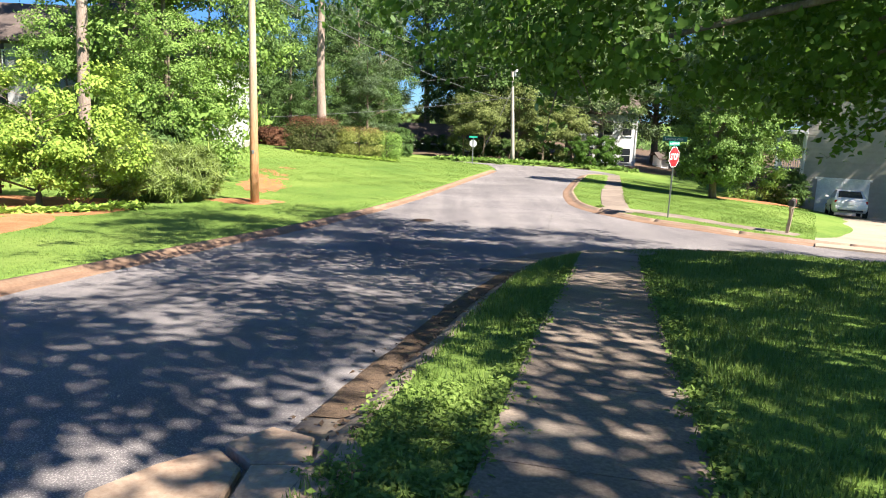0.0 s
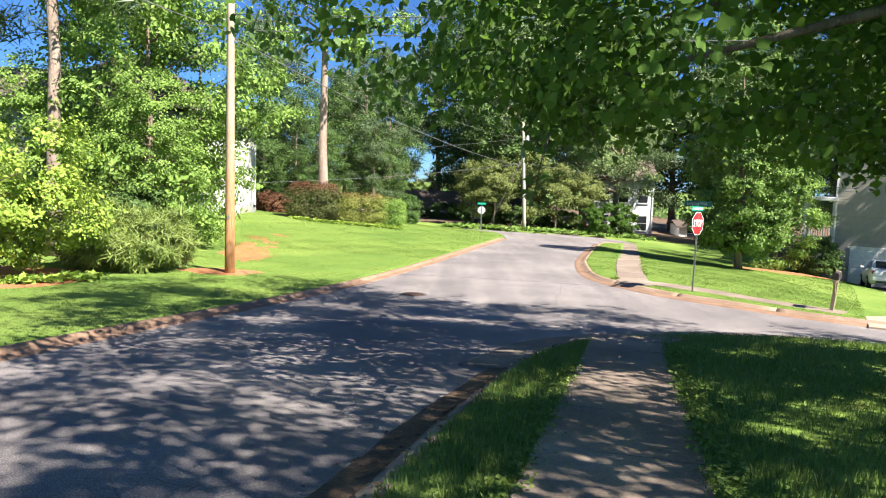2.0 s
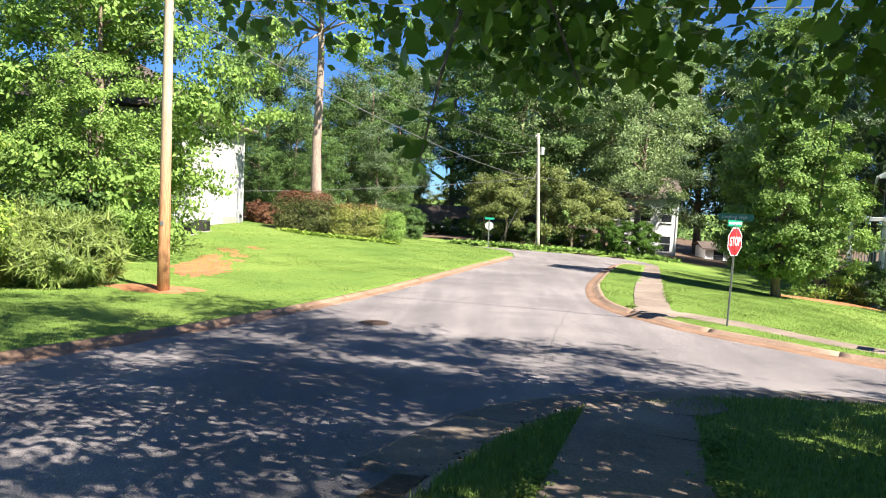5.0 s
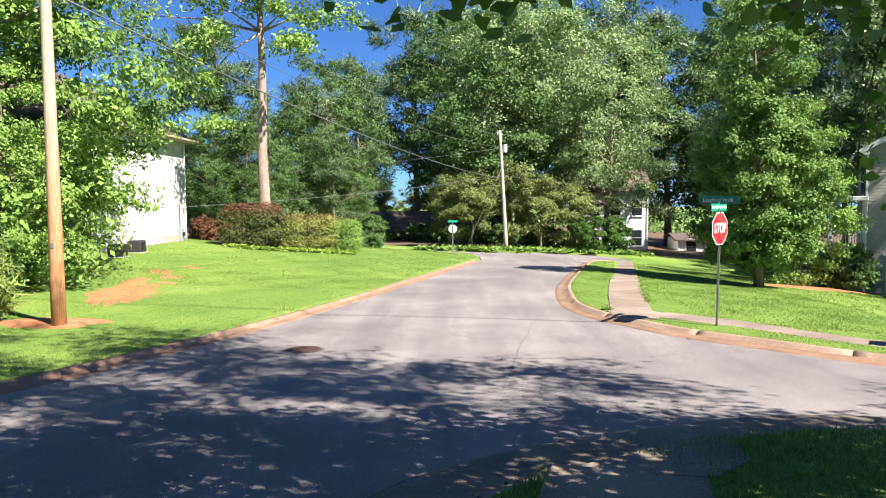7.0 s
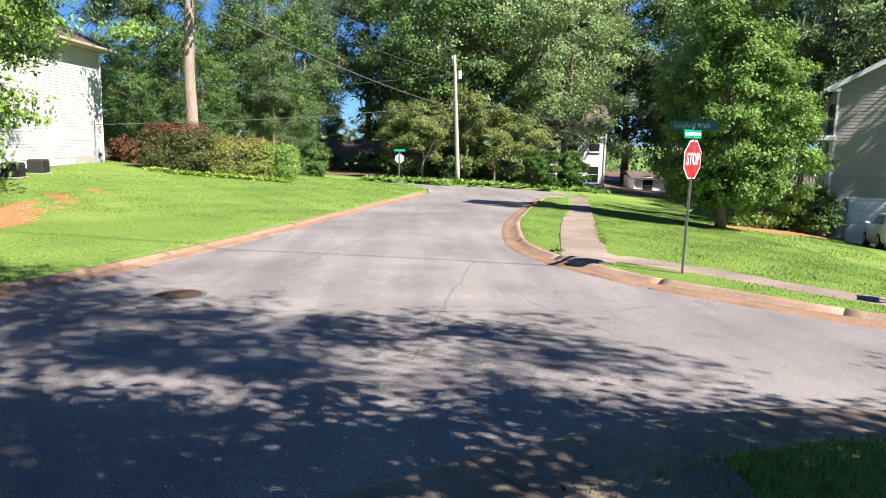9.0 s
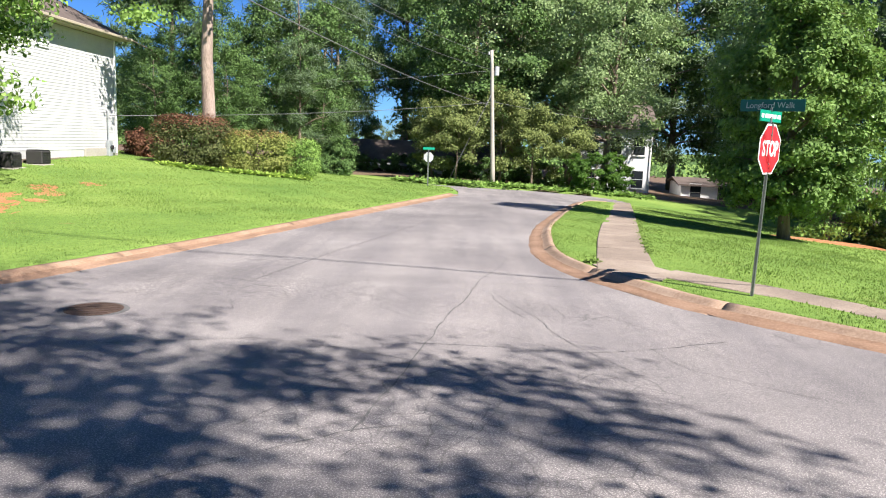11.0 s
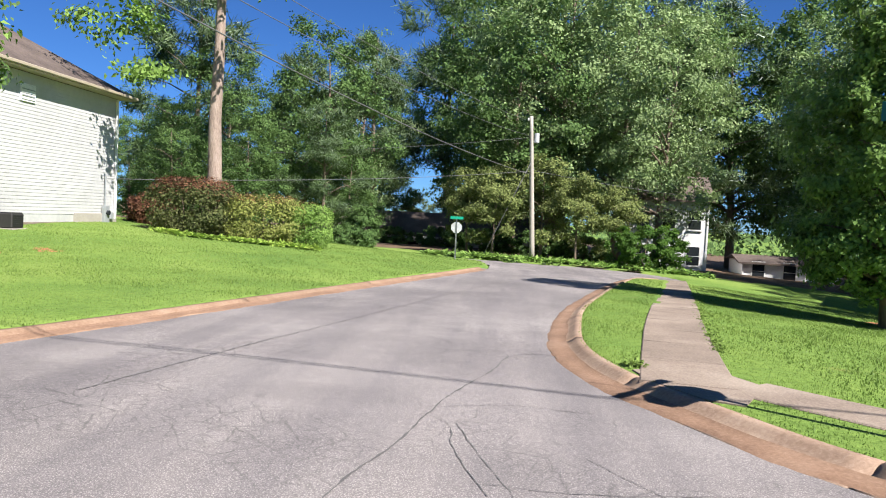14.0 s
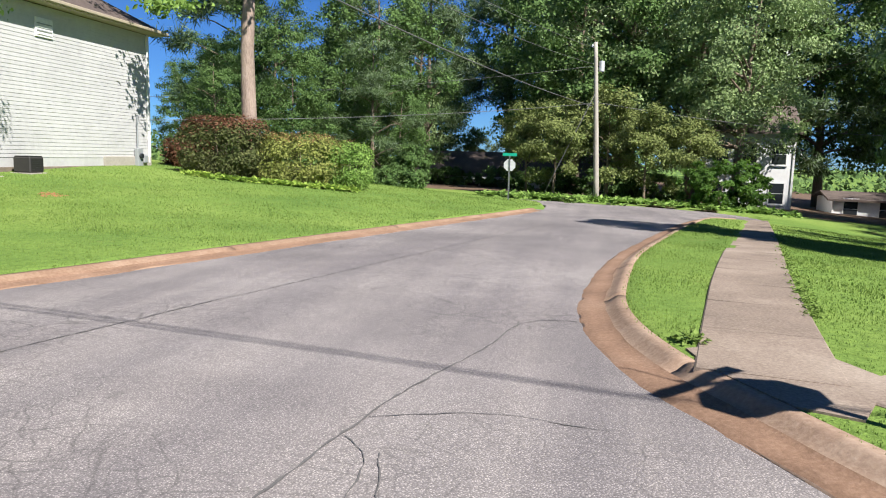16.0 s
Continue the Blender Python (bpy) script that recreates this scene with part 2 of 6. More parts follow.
RED = plain("stop_red", (0.62, 0.022, 0.035), 0.4)
SIGN_WHITE = plain("sign_white", (0.8, 0.8, 0.8), 0.4)
SIGN_BACK = plain("sign_back", (0.66, 0.67, 0.68), 0.4, 0.2)
GREEN = plain("sign_green", (0.0, 0.27, 0.165), 0.4)
# green and lettering of the blade turned from the sun, shade included in both
GREEN_SHADED = plain("sign_green_shaded", (0.004, 0.12, 0.10), 0.4)
SIGN_GREY = plain("shaded_lettering", (0.50, 0.56, 0.55), 0.5)
CABLE = plain("weathered_cable", (0.13, 0.13, 0.135), 0.5)
GLASS_DARK = plain("window_glass", (0.025, 0.03, 0.035), 0.06)
CAR_PAINT = plain("white_car_paint", (0.76, 0.76, 0.75), 0.22)
RUBBER = plain("tyre_rubber", (0.02, 0.02, 0.02), 0.85)
ALLOY = plain("alloy", (0.55, 0.55, 0.56), 0.3, 0.9)
LAMP_RED = plain("tail_lamp", (0.42, 0.012, 0.015), 0.2)
BOX_GREY = plain("meter_box_grey", (0.30, 0.32, 0.33), 0.5)
BOX_DARK = plain("vent_dark", (0.03, 0.028, 0.027), 0.7)
WOOD_GREY = surface("grey_weathered_wood", (0.16, 0.12, 0.09), (0.27, 0.21, 0.16), (0.37, 0.3, 0.24), 2, 20, 0.9, 0.4, 0.006)
BRICK_RED = surface("red_brown_fence", (0.10, 0.03, 0.018), (0.19, 0.06, 0.035), (0.27, 0.10, 0.06), 2, 16, 0.9, 0.5, 0.008)

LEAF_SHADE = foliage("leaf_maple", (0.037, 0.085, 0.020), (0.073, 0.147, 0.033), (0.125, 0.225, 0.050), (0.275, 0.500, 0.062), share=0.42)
LEAF_WOOD = foliage("leaf_deep_green", (0.040, 0.076, 0.027), (0.084, 0.154, 0.047), (0.141, 0.225, 0.073), (0.199, 0.335, 0.063))
LEAF_OAK = foliage("leaf_olive_grey", (0.113, 0.181, 0.068), (0.197, 0.292, 0.113), (0.331, 0.421, 0.197), (0.300, 0.451, 0.135))
LEAF_LIGHT = foliage("leaf_light_green", (0.084, 0.162, 0.036), (0.162, 0.274, 0.062), (0.263, 0.392, 0.101), (0.336, 0.560, 0.090))
LEAF_YELLOW = foliage("leaf_yellow_green", (0.127, 0.230, 0.040), (0.230, 0.356, 0.063), (0.368, 0.471, 0.098), (0.391, 0.575, 0.092))
LEAF_PEAR = foliage("leaf_pear", (0.058, 0.112, 0.032), (0.112, 0.195, 0.051), (0.200, 0.304, 0.088), (0.320, 0.496, 0.080), gloss=0.16)
LEAF_RED = foliage("leaf_barberry", (0.075, 0.035, 0.022), (0.138, 0.062, 0.037), (0.213, 0.112, 0.069), (0.250, 0.112, 0.062))
NEEDLE = foliage("pine_needles", (0.046, 0.086, 0.034), (0.086, 0.141, 0.055), (0.133, 0.195, 0.078), (0.156, 0.234, 0.078))
LEAF_HEDGE = foliage("leaf_barberry_green", (0.04, 0.06, 0.025), (0.085, 0.11, 0.04), (0.14, 0.15, 0.06), (0.2, 0.24, 0.06))
LEAF_OLIVE = foliage("leaf_olive_hedge", (0.13, 0.165, 0.045), (0.23, 0.27, 0.07), (0.34, 0.36, 0.11), (0.34, 0.38, 0.09))
LEAF_BRONZE = foliage("leaf_bronze_tips", (0.13, 0.085, 0.035), (0.22, 0.15, 0.06), (0.3, 0.21, 0.09), (0.3, 0.2, 0.07))
LEAF_EDGE = foliage("leaf_wood_edge", (0.09, 0.125, 0.04), (0.16, 0.205, 0.065), (0.25, 0.285, 0.1), (0.24, 0.32, 0.08))
JUNIPER = foliage("juniper_sprays", (0.110, 0.165, 0.044), (0.187, 0.259, 0.066), (0.286, 0.363, 0.099), (0.275, 0.396, 0.077))
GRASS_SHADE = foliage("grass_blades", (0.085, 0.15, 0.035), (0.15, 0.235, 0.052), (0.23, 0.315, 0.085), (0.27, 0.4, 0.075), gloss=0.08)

# ---- building helpers ----
rng = np.random.default_rng(7)


def mesh_of(name, verts, faces, mat, smooth=False):
    me = bpy.data.meshes.new(name)
    me.from_pydata([tuple(v) for v in verts], [], [tuple(f) for f in faces])
    me.materials.append(mat)
    if smooth:
        me.polygons.foreach_set("use_smooth", [True] * len(me.polygons))
    me.update()
    return me


def part(name, me, parent=None, label="", mat=None, m=None):
    """A mesh (or bmesh) as one object under a thing or part, or at top level."""
    if isinstance(me, bmesh.types.BMesh):
        bm, me = me, bpy.data.meshes.new(name)
        bm.to_mesh(me)
        bm.free()
        me.materials.append(mat)
    ob = new(name, me)
    ob.parent = parent
    if m is not None:
        ob.matrix_basis = m
    return tagged(ob, label)


def thing(name, label, category, m, group="", kind=""):
    e = new(name)
    e.empty_display_size = 0.2
    e.matrix_basis = m
    return tagged(e, label, category, group, kind)


def box(sx, sy, sz, x=0, y=0, z=0, bevel=0.01, bm=None):
    """A bevelled box whose base centre is at x, y, z."""
    own = bm is None
    bm = bmesh.new() if own else bm
    r = bmesh.ops.create_cube(bm, size=1, matrix=Matrix.Translation((x, y, z + sz / 2)) @ Matrix.Diagonal((sx, sy, sz, 1)))
    if bevel:
        es = list({e for v in r["verts"] for e in v.link_edges})
        bmesh.ops.bevel(bm, geom=es, offset=bevel, segments=1, affect="EDGES")
    return bm


def tube(points, radii, n=8, cap=True):
    """Tapered tube along points: vertices and faces."""
    vs, fs = [], []
    pts = [Vector(p) for p in points]
    for i, p in enumerate(pts):
        d = (pts[min(i + 1, len(pts) - 1)] - pts[max(i - 1, 0)]).normalized()
        u = d.orthogonal().normalized() if abs(d.z) < 0.95 else (Vector((1, 0, 0)) - d * d.x).normalized()
        w = d.cross(u)
        for k in range(n):
            a = 2 * math.pi * k / n
            vs.append(p + (u * math.cos(a) + w * math.sin(a)) * radii[i])
    for i in range(len(pts) - 1):
        for k in range(n):
            a, b = i * n + k, i * n + (k + 1) % n
            fs.append((a, b, b + n, a + n))
    if cap:
        fs.append(tuple(range(n - 1, -1, -1)))
        fs.append(tuple((len(pts) - 1) * n + k for k in range(n)))
    return vs, fs


def join(*pieces):
    vs, fs = [], []
    for v, f in pieces:
        o = len(vs)
        vs += list(v)
        fs += [tuple(i + o for i in q) for q in f]
    return vs, fs


def spline(pts, step=0.5, closed=False):
    """Catmull-Rom curve through points, at even steps."""
    p = np.array(pts, float)
    n = len(p)
    out = []
    for i in range(n if closed else n - 1):
        a, b, c, d = (p[(i + k) % n] if closed else p[min(max(i + k, 0), n - 1)] for k in (-1, 0, 1, 2))
        m = max(2, int(np.linalg.norm(c - b) / step))
        for s in np.arange(m) / m:
            out.append(0.5 * (2 * b + (c - a) * s + (2 * a - 5 * b + 4 * c - d) * s * s + (3 * b - a - 3 * c + d) * s ** 3))
    if not closed:
        out.append(p[-1])
    return np.array(out)


def smooth(a, b, v):
    t = np.clip((v - a) / (b - a), 0, 1)
    return t * t * (3 - 2 * t)


# ---- lie of the land ----
PROFILE = ((-60, 5.0), (-30, 2.5), (0, -0.08), (6, -0.52), (12, -1.12), (18, -1.68), (21, -1.81), (25, -1.88), (32, -1.98),
           (45, -2.28), (52, -2.44), (64, -2.86), (90, -3.3), (160, -3.6), (600, -3.6))


def land(x, y):
    """Height of the street level at x, y; lawns lie a kerb higher."""
    x, y = np.asarray(x, float), np.asarray(y, float)
    py, pz = zip(*PROFILE)
    z = sum(np.interp(y + o, py, pz) for o in (-2, -1, 0, 1, 2)) / 5
    left = np.maximum(0, -3.5 + (y - 21) * 0.27 * (y > 21) - 0.4 - x)
    left = np.minimum(left, 26)
    z = z + left * 0.074 * smooth(22, 46, y) * (1 - smooth(52, 60, y) * 0.75)
    right = np.clip(x - 8, 0, 40)
    z = z - (0.06 * right + 0.0030 * np.minimum(right, 18) ** 2) * smooth(12, 26, y) * (1 - smooth(52, 62, y) * 0.5)
    return z


LEFT_EDGE = [(-13.5, -40), (-7.0, -6), (-5.45, 5), (-5.16, 8.2), (-4.86, 12.3), (-4.55, 15.6), (-4.05, 18.4), (-3.1, 21.6), (-1.72, 26), (-0.3, 31.5), (1.7, 41), (3.5, 49.2)]
CROSS = [(3.75, 52.6), (2.2, 55.2), (-4, 57.6), (-60, 70), (-60, 77), (-4, 63.9), (8, 61.2), (11.6, 60), (13.2, 57.2), (12.4, 54.2), (10.9, 52)]
RIGHT_EDGE = [(9.5, 49.6), (7.9, 43.5), (6.45, 37.5), (5.6, 33.6), (5.2, 30.6), (5.05, 28.3), (5.33, 26.5), (5.85, 25.2), (6.55, 23.75), (7.35, 22.75), (8.45, 21.5), (10.2, 20.4), (12.2, 19.4), (22, 14.2), (70, -12)]
NEAR_EDGE = [(67, -18), (20, 8.4), (13, 12.8), (9.6, 15.2), (7.6, 16.45), (6, 16.75), (4.5, 16.25), (3.1, 15.42), (2.05, 14.3), (1.1, 12), (0.34, 9.2), (-0.3, 6.4), (-0.78, 4.3), (-1.7, 0), (-4, -10), (-10, -40)]
OUTLINE = spline(LEFT_EDGE + CROSS + RIGHT_EDGE + NEAR_EDGE, 0.5, True)


def inside(poly, x, y):
    x, y = np.asarray(x, float), np.asarray(y, float)
    hit = np.zeros(x.shape, bool)
    for (ax, ay), (bx, by) in zip(poly, np.roll(poly, -1, 0)):
        if ay != by:
            hit ^= ((ay > y) != (by > y)) & (x < (bx - ax) * (y - ay) / (by - ay) + ax)
    return hit


def reach(line, x, y, closed=False):
    """Distance to a polyline."""
    x, y = np.asarray(x, float), np.asarray(y, float)
    best = np.full(x.shape, 25.0)
    ends = np.roll(line, -1, 0) if closed else line[1:]
    for a, b in zip(line, ends):
        if min(a[0], b[0]) > x.max() + 6 or max(a[0], b[0]) < x.min() - 6 or min(a[1], b[1]) > y.max() + 6 or max(a[1], b[1]) < y.min() - 6:
            continue
        d = b - a
        t = np.clip(((x - a[0]) * d[0] + (y - a[1]) * d[1]) / max(d @ d, 1e-9), 0, 1)
        best = np.minimum(best, np.hypot(x - a[0] - t * d[0], y - a[1] - t * d[1]))
    return best


def off_road(x, y):
    """Metres outside the asphalt; negative on it."""
    d = reach(OUTLINE, x, y, True)
    return np.where(inside(OUTLINE, x, y), -d, d)


KERB_W, KERB_H = 0.46, 0.11


def ground_z(x, y, off=None):
    off = off_road(x, y) if off is None else off
    bump = 0.02 * np.sin(np.asarray(x) * 0.9 + 1.3 * np.sin(np.asarray(y) * 0.37)) * np.sin(np.asarray(y) * 0.71 + 0.5)
    return land(x, y) - 0.14 + (0.14 + KERB_H) * smooth(0.12, 0.40, off) + bump * smooth(1.5, 4, off)


# ---- ground, one sheet to the horizon ----
def ground_sheet():
    xs = np.concatenate([[-900, -400, -200, -120, -80, -60], np.arange(-46, -14, 1.0), np.arange(-14, 16, 0.22), np.arange(16, 46, 1.0), [60, 80, 120, 200, 400, 900]])
    ys = np.concatenate([[-900, -400, -200, -100, -60], np.arange(-42, -2, 1.5), np.arange(-2, 58, 0.22), np.arange(58, 90, 1.0), [100, 130, 180, 260, 400, 900]])
    X, Y = np.meshgrid(xs, ys)
    off = off_road(X.ravel(), Y.ravel())
    Z = ground_z(X.ravel(), Y.ravel(), off)
    n, w = len(ys), len(xs)
    i = np.arange((n - 1) * w).reshape(n - 1, w)[:, :-1].ravel()
    F = np.stack([i, i + 1, i + w + 1, i + w], 1)
    me = mesh_of("ground", np.stack([X.ravel(), Y.ravel(), Z], 1).tolist(), F.tolist(), LAWN, True)
    tagged(part("ground", me), "mown green lawn with worn and clovery patches", "lawn", kind="structure")


ground_sheet()


def road_sheet():
    """All asphalt as one grid clipped to the kerbs' gutter line."""
    xs, ys = np.arange(-16, 30.1, 0.4), np.arange(-20, 66.1, 0.4)
    X, Y = np.meshgrid(xs, ys)
    off = off_road(X.ravel(), Y.ravel())
    n, w = len(ys), len(xs)
    i = np.arange((n - 1) * w).reshape(n - 1, w)[:, :-1].ravel()
    F = np.stack([i, i + 1, i + w + 1, i + w], 1)
    F = F[(off[F] < 0.02).any(1)]
    crown = 0.02 * smooth(0, 2.5, -off)
    Z = land(X.ravel(), Y.ravel()) + crown
    used, F2 = np.unique(F, return_inverse=True)
    V = np.stack([X.ravel(), Y.ravel(), Z], 1)[used]
    me = mesh_of("road", V.tolist(), F2.reshape(F.shape).tolist(), ASPHALT, True)
    tagged(part("road", me), "sun-bleached cracked grey asphalt street and junction", "road", kind="structure")


road_sheet()


def edge_mesh(line, profile, mat, name, nrm):
    """A profile of (outward, height) swept along a line of the kerb; outward is to the right of the way it runs."""
    vs, fs = [], []
    k = len(profile)
    for p, q in zip(line, nrm):
        for s, h in profile:
            e = p + q * s
            vs.append((e[0], e[1], float(land(p[0], p[1])) + h))
    for i in range(len(line) - 1):
        for j in range(k - 1):
            a = i * k + j
            fs.append((a, a + k, a + k + 1, a + 1))
    fs.append(tuple(range(k)))
    fs.append(tuple(reversed([(len(line) - 1) * k + j for j in range(k)])))
    return mesh_of(name, vs, fs, mat, True)


KERB_PROFILE = ((-0.03, -0.1), (-0.03, 0.006), (0.2, 0.022), (0.29, 0.06), (0.34, 0.10), (0.38, 0.118), (0.46, 0.118), (0.47, 0.0))
RAMP_PROFILE = ((-0.46, -0.1), (-0.46, 0.02), (-0.42, 0.026), (0.0, 0.034), (0.2, 0.055), (0.34, 0.095), (0.4, 0.118), (0.46, 0.118), (0.47, 0.0))
LOW_PROFILE = ((-0.03, -0.1), (-0.03, 0.006), (0.12, 0.02), (0.2, 0.07), (0.26, 0.10), (0.33, 0.105), (0.34, 0.0))


def kerb_run(name, label, pts, mat, length, profile=KERB_PROFILE):
    """A rolled kerb in cast lengths with open joints between."""
    root = thing(name, label, "kerb", Matrix(), kind="structure")
    line = spline(pts, 0.25)
    s = np.concatenate([[0], np.cumsum(np.linalg.norm(np.diff(line, axis=0), axis=1))])
    d = np.gradient(line, axis=0)
    d /= np.linalg.norm(d, axis=1)[:, None]
    at = 0.0
    while at < s[-1] - 0.3:
        end = min(at + length, s[-1])
        t = np.arange(at + 0.006, end - 0.005, 0.25)
        t = np.append(t, end - 0.006)
        seg = np.stack([np.interp(t, s, line[:, 0]), np.interp(t, s, line[:, 1])], 1)
        nrm = np.stack([np.interp(t, s, d[:, 1]), -np.interp(t, s, d[:, 0])], 1)
        part("kerb_stone", edge_mesh(seg, profile, mat, "kerb_stone", nrm), root)
        at = end
    return root


kerb_run("kerb_left", "low rolled concrete kerb stained orange by clay", list(reversed(LEFT_EDGE[1:])), CLAY_KERB, 6.0, LOW_PROFILE)
kerb_run("kerb_corner", "orange clay-stained rolled kerb round the street corner", list(reversed(CROSS[-1:] + RIGHT_EDGE[:-1])), KERB_STONE, 3.0)
kerb_run("kerb_near", "broken grimy concrete kerb under leaf litter", list(reversed(NEAR_EDGE[9:-1])), GREY_KERB, 2.4)
kerb_run("kerb_near_side", "grimy concrete kerb along the side street", list(reversed(NEAR_EDGE[1:5])), GREY_KERB, 2.4)
kerb_run("kerb_ramp", "wide flat concrete gutter where the sidewalk meets the street", list(reversed(NEAR_EDGE[4:10])), GREY_KERB, 2.2, RAMP_PROFILE)


def slab_walk(name, label, pts, width, mat, length, lift, ends=0.006, mouth=False):
    """A pavement of separate slabs."""
    root = thing(name, label, "sidewalk", Matrix(), kind="structure")
    line = spline(pts, 0.3)
    s = np.concatenate([[0], np.cumsum(np.linalg.norm(np.diff(line, axis=0), axis=1))])
    at = 0.0
    while at < s[-1] - 0.2:
        end = min(at + length, s[-1])
        vs = []
        tilt = rng.normal(0, 0.004)
        t = np.linspace(at + ends, end - ends, 4)
        for v in t:
            p = np.array([np.interp(v, s, line[:, 0]), np.interp(v, s, line[:, 1])])
            q = np.array([np.interp(v + 0.05, s, line[:, 0]), np.interp(v + 0.05, s, line[:, 1])]) - np.array([np.interp(v - 0.05, s, line[:, 0]), np.interp(v - 0.05, s, line[:, 1])])
            q /= np.linalg.norm(q)
            for u in (-1, 1):
                e = p + np.array([q[1], -q[0]]) * u * width / 2
                z = float(land(p[0], p[1])) + (0.03 + (lift - 0.03) * float(smooth(-0.3, 0.8, v)) if mouth else lift) + tilt * u
                b = p + np.array([q[1], -q[0]]) * u * (width / 2 - 0.015)
                vs += [(e[0], e[1], z - 0.12), (e[0], e[1], z - 0.012), (b[0], b[1], z)]
        fs = []
        for i in range(3):
            o = i * 6
            for a, b in ((0, 1), (1, 2), (2, 5), (5, 4), (4, 3)):
                fs.append((o + a, o + b, o + 6 + b, o + 6 + a))
        fs += [(0, 3, 4, 5, 2, 1), (18, 19, 20, 23, 22, 21)]
        me = mesh_of("slab", vs, fs, mat)
        part("slab", me, root)
        at = end
    return root


NEAR_WALK = [(-5.6, -26), (-0.75, -4), (0.79, 3.1), (1.12, 4.6), (1.76, 7.4), (3.2, 13.4), (3.52, 14.75)]
FAR_WALK = [(6.3, 26.0), (6.8, 28.6), (7.55, 32.2), (9.6, 41.1), (12.3, 53.0)]
SIDE_WALK = [(6.9, 26.1), (7.92, 24.92), (9.02, 23.78), (11.0, 22.1)]
slab_walk("sidewalk_near", "shaded grey concrete sidewalk with stained joints", NEAR_WALK, 1.2, SLAB, 1.5, KERB_H + 0.022)
slab_walk("sidewalk_far", "sunlit pinkish concrete sidewalk with grassy edges", FAR_WALK, 1.0, SLAB, 1.5, KERB_H + 0.022)
slab_walk("sidewalk_side", "narrow concrete side path between strips of lawn", SIDE_WALK, 0.8, SLAB, 1.5, KERB_H + 0.02)
DRIVEWAY = [(12.0, 19.2), (12.7, 20.6), (15.5, 26.0), (20.7, 36.2), (23.7, 42.6)]
slab_walk("driveway", "pale tan concrete driveway down to the garage", DRIVEWAY, 3.4, DRIVE, 3.6, KERB_H + 0.05, mouth=True)


def patch(name, label, category, cx, cy, rx, ry, turn, mat, lift, seed, n=40, m=7):
    """A ragged bed of loose material on the ground."""
    r = np.random.default_rng(seed)
    ph = r.uniform(0, 6.28, 5)
    vs, fs = [], []
    ca, sa = math.cos(turn), math.sin(turn)
    for k in range(n):
        a = 2 * math.pi * k / n
        rag = 1 + sum(0.10 / (j + 1) ** 0.5 * math.sin((j + 2) * a + ph[j]) for j in range(5))
        for i in range(m):
            f = (i + 1) / m * rag
            px, py = math.cos(a) * rx * f, math.sin(a) * ry * f
            x, y = cx + px * ca - py * sa, cy + px * sa + py * ca
            vs.append((x, y, lift * (1 - ((i + 1) / m) ** 4 * 1.25)))
    vs.append((cx, cy, lift))
    z = ground_z(np.array([v[0] for v in vs]), np.array([v[1] for v in vs]))
    vs = [(v[0], v[1], v[2] + h + r.normal(0, 0.006)) for v, h in zip(vs, z)]
    for k in range(n):
        o, p = k * m, (k + 1) % n * m
        fs.append((len(vs) - 1, o, p))
        for i in range(m - 1):
            fs.append((o + i, o + i + 1, p + i + 1, p + i))
    tagged(part(name, mesh_of(name, vs, fs, mat, True)), label, category, kind="structure")


patch("clay_bed", "bare red clay round the foot of a utility pole", "soil", -6.9, 25.0, 1.4, 0.75, 0.1, CLAY, 0.05, 1)
patch("clay_scar", "broad bare red clay scar in the lawn behind the pole", "soil", -7.5, 30.0, 1.0, 2.3, 0.12, CLAY, 0.006, 19)
for i, (px, py, ra, rb) in enumerate(((-7.6, 30.4, 0.45, 0.9), (-8.3, 32.4, 0.5, 1.2), (-7.7, 33.9, 0.35, 0.8), (-8.6, 35.2, 0.45, 1.1), (-8.0, 36.8, 0.3, 0.7), (-7.2, 32.4, 0.25, 0.5))):
    patch("clay_patch", "worn red clay patch in the lawn", "soil", px, py, ra, rb, 0.2 * i, CLAY, 0.005, 20 + i, 24, 3)
patch("mulch_bed", "red clay and mulch bed under shrubs", "soil", -14.2, 21.5, 4.6, 3.6, 0.0, CLAY, 0.06, 3)
patch("mulch_bed_front", "red clay strip beside the lawn edge", "soil", -10.6, 17.4, 0.9, 3.2, 0.35, CLAY, 0.05, 4)
patch("hedge_bed", "mulch bed under the clipped shrubs", "soil", -7.2, 47.6, 4.6, 1.7, -0.02, LITTER, 0.06, 5)
patch("clay_bank", "bare clay strip below the pear tree", "soil", 17.8, 40.8, 4.2, 1.0, 0.55, CLAY, 0.05, 6)
patch("wood_floor", "shaded leaf litter under the wood", "soil", 8.0, 124.0, 95.0, 61.0, 0.0, LITTER, 0.10, 7, 120, 44)


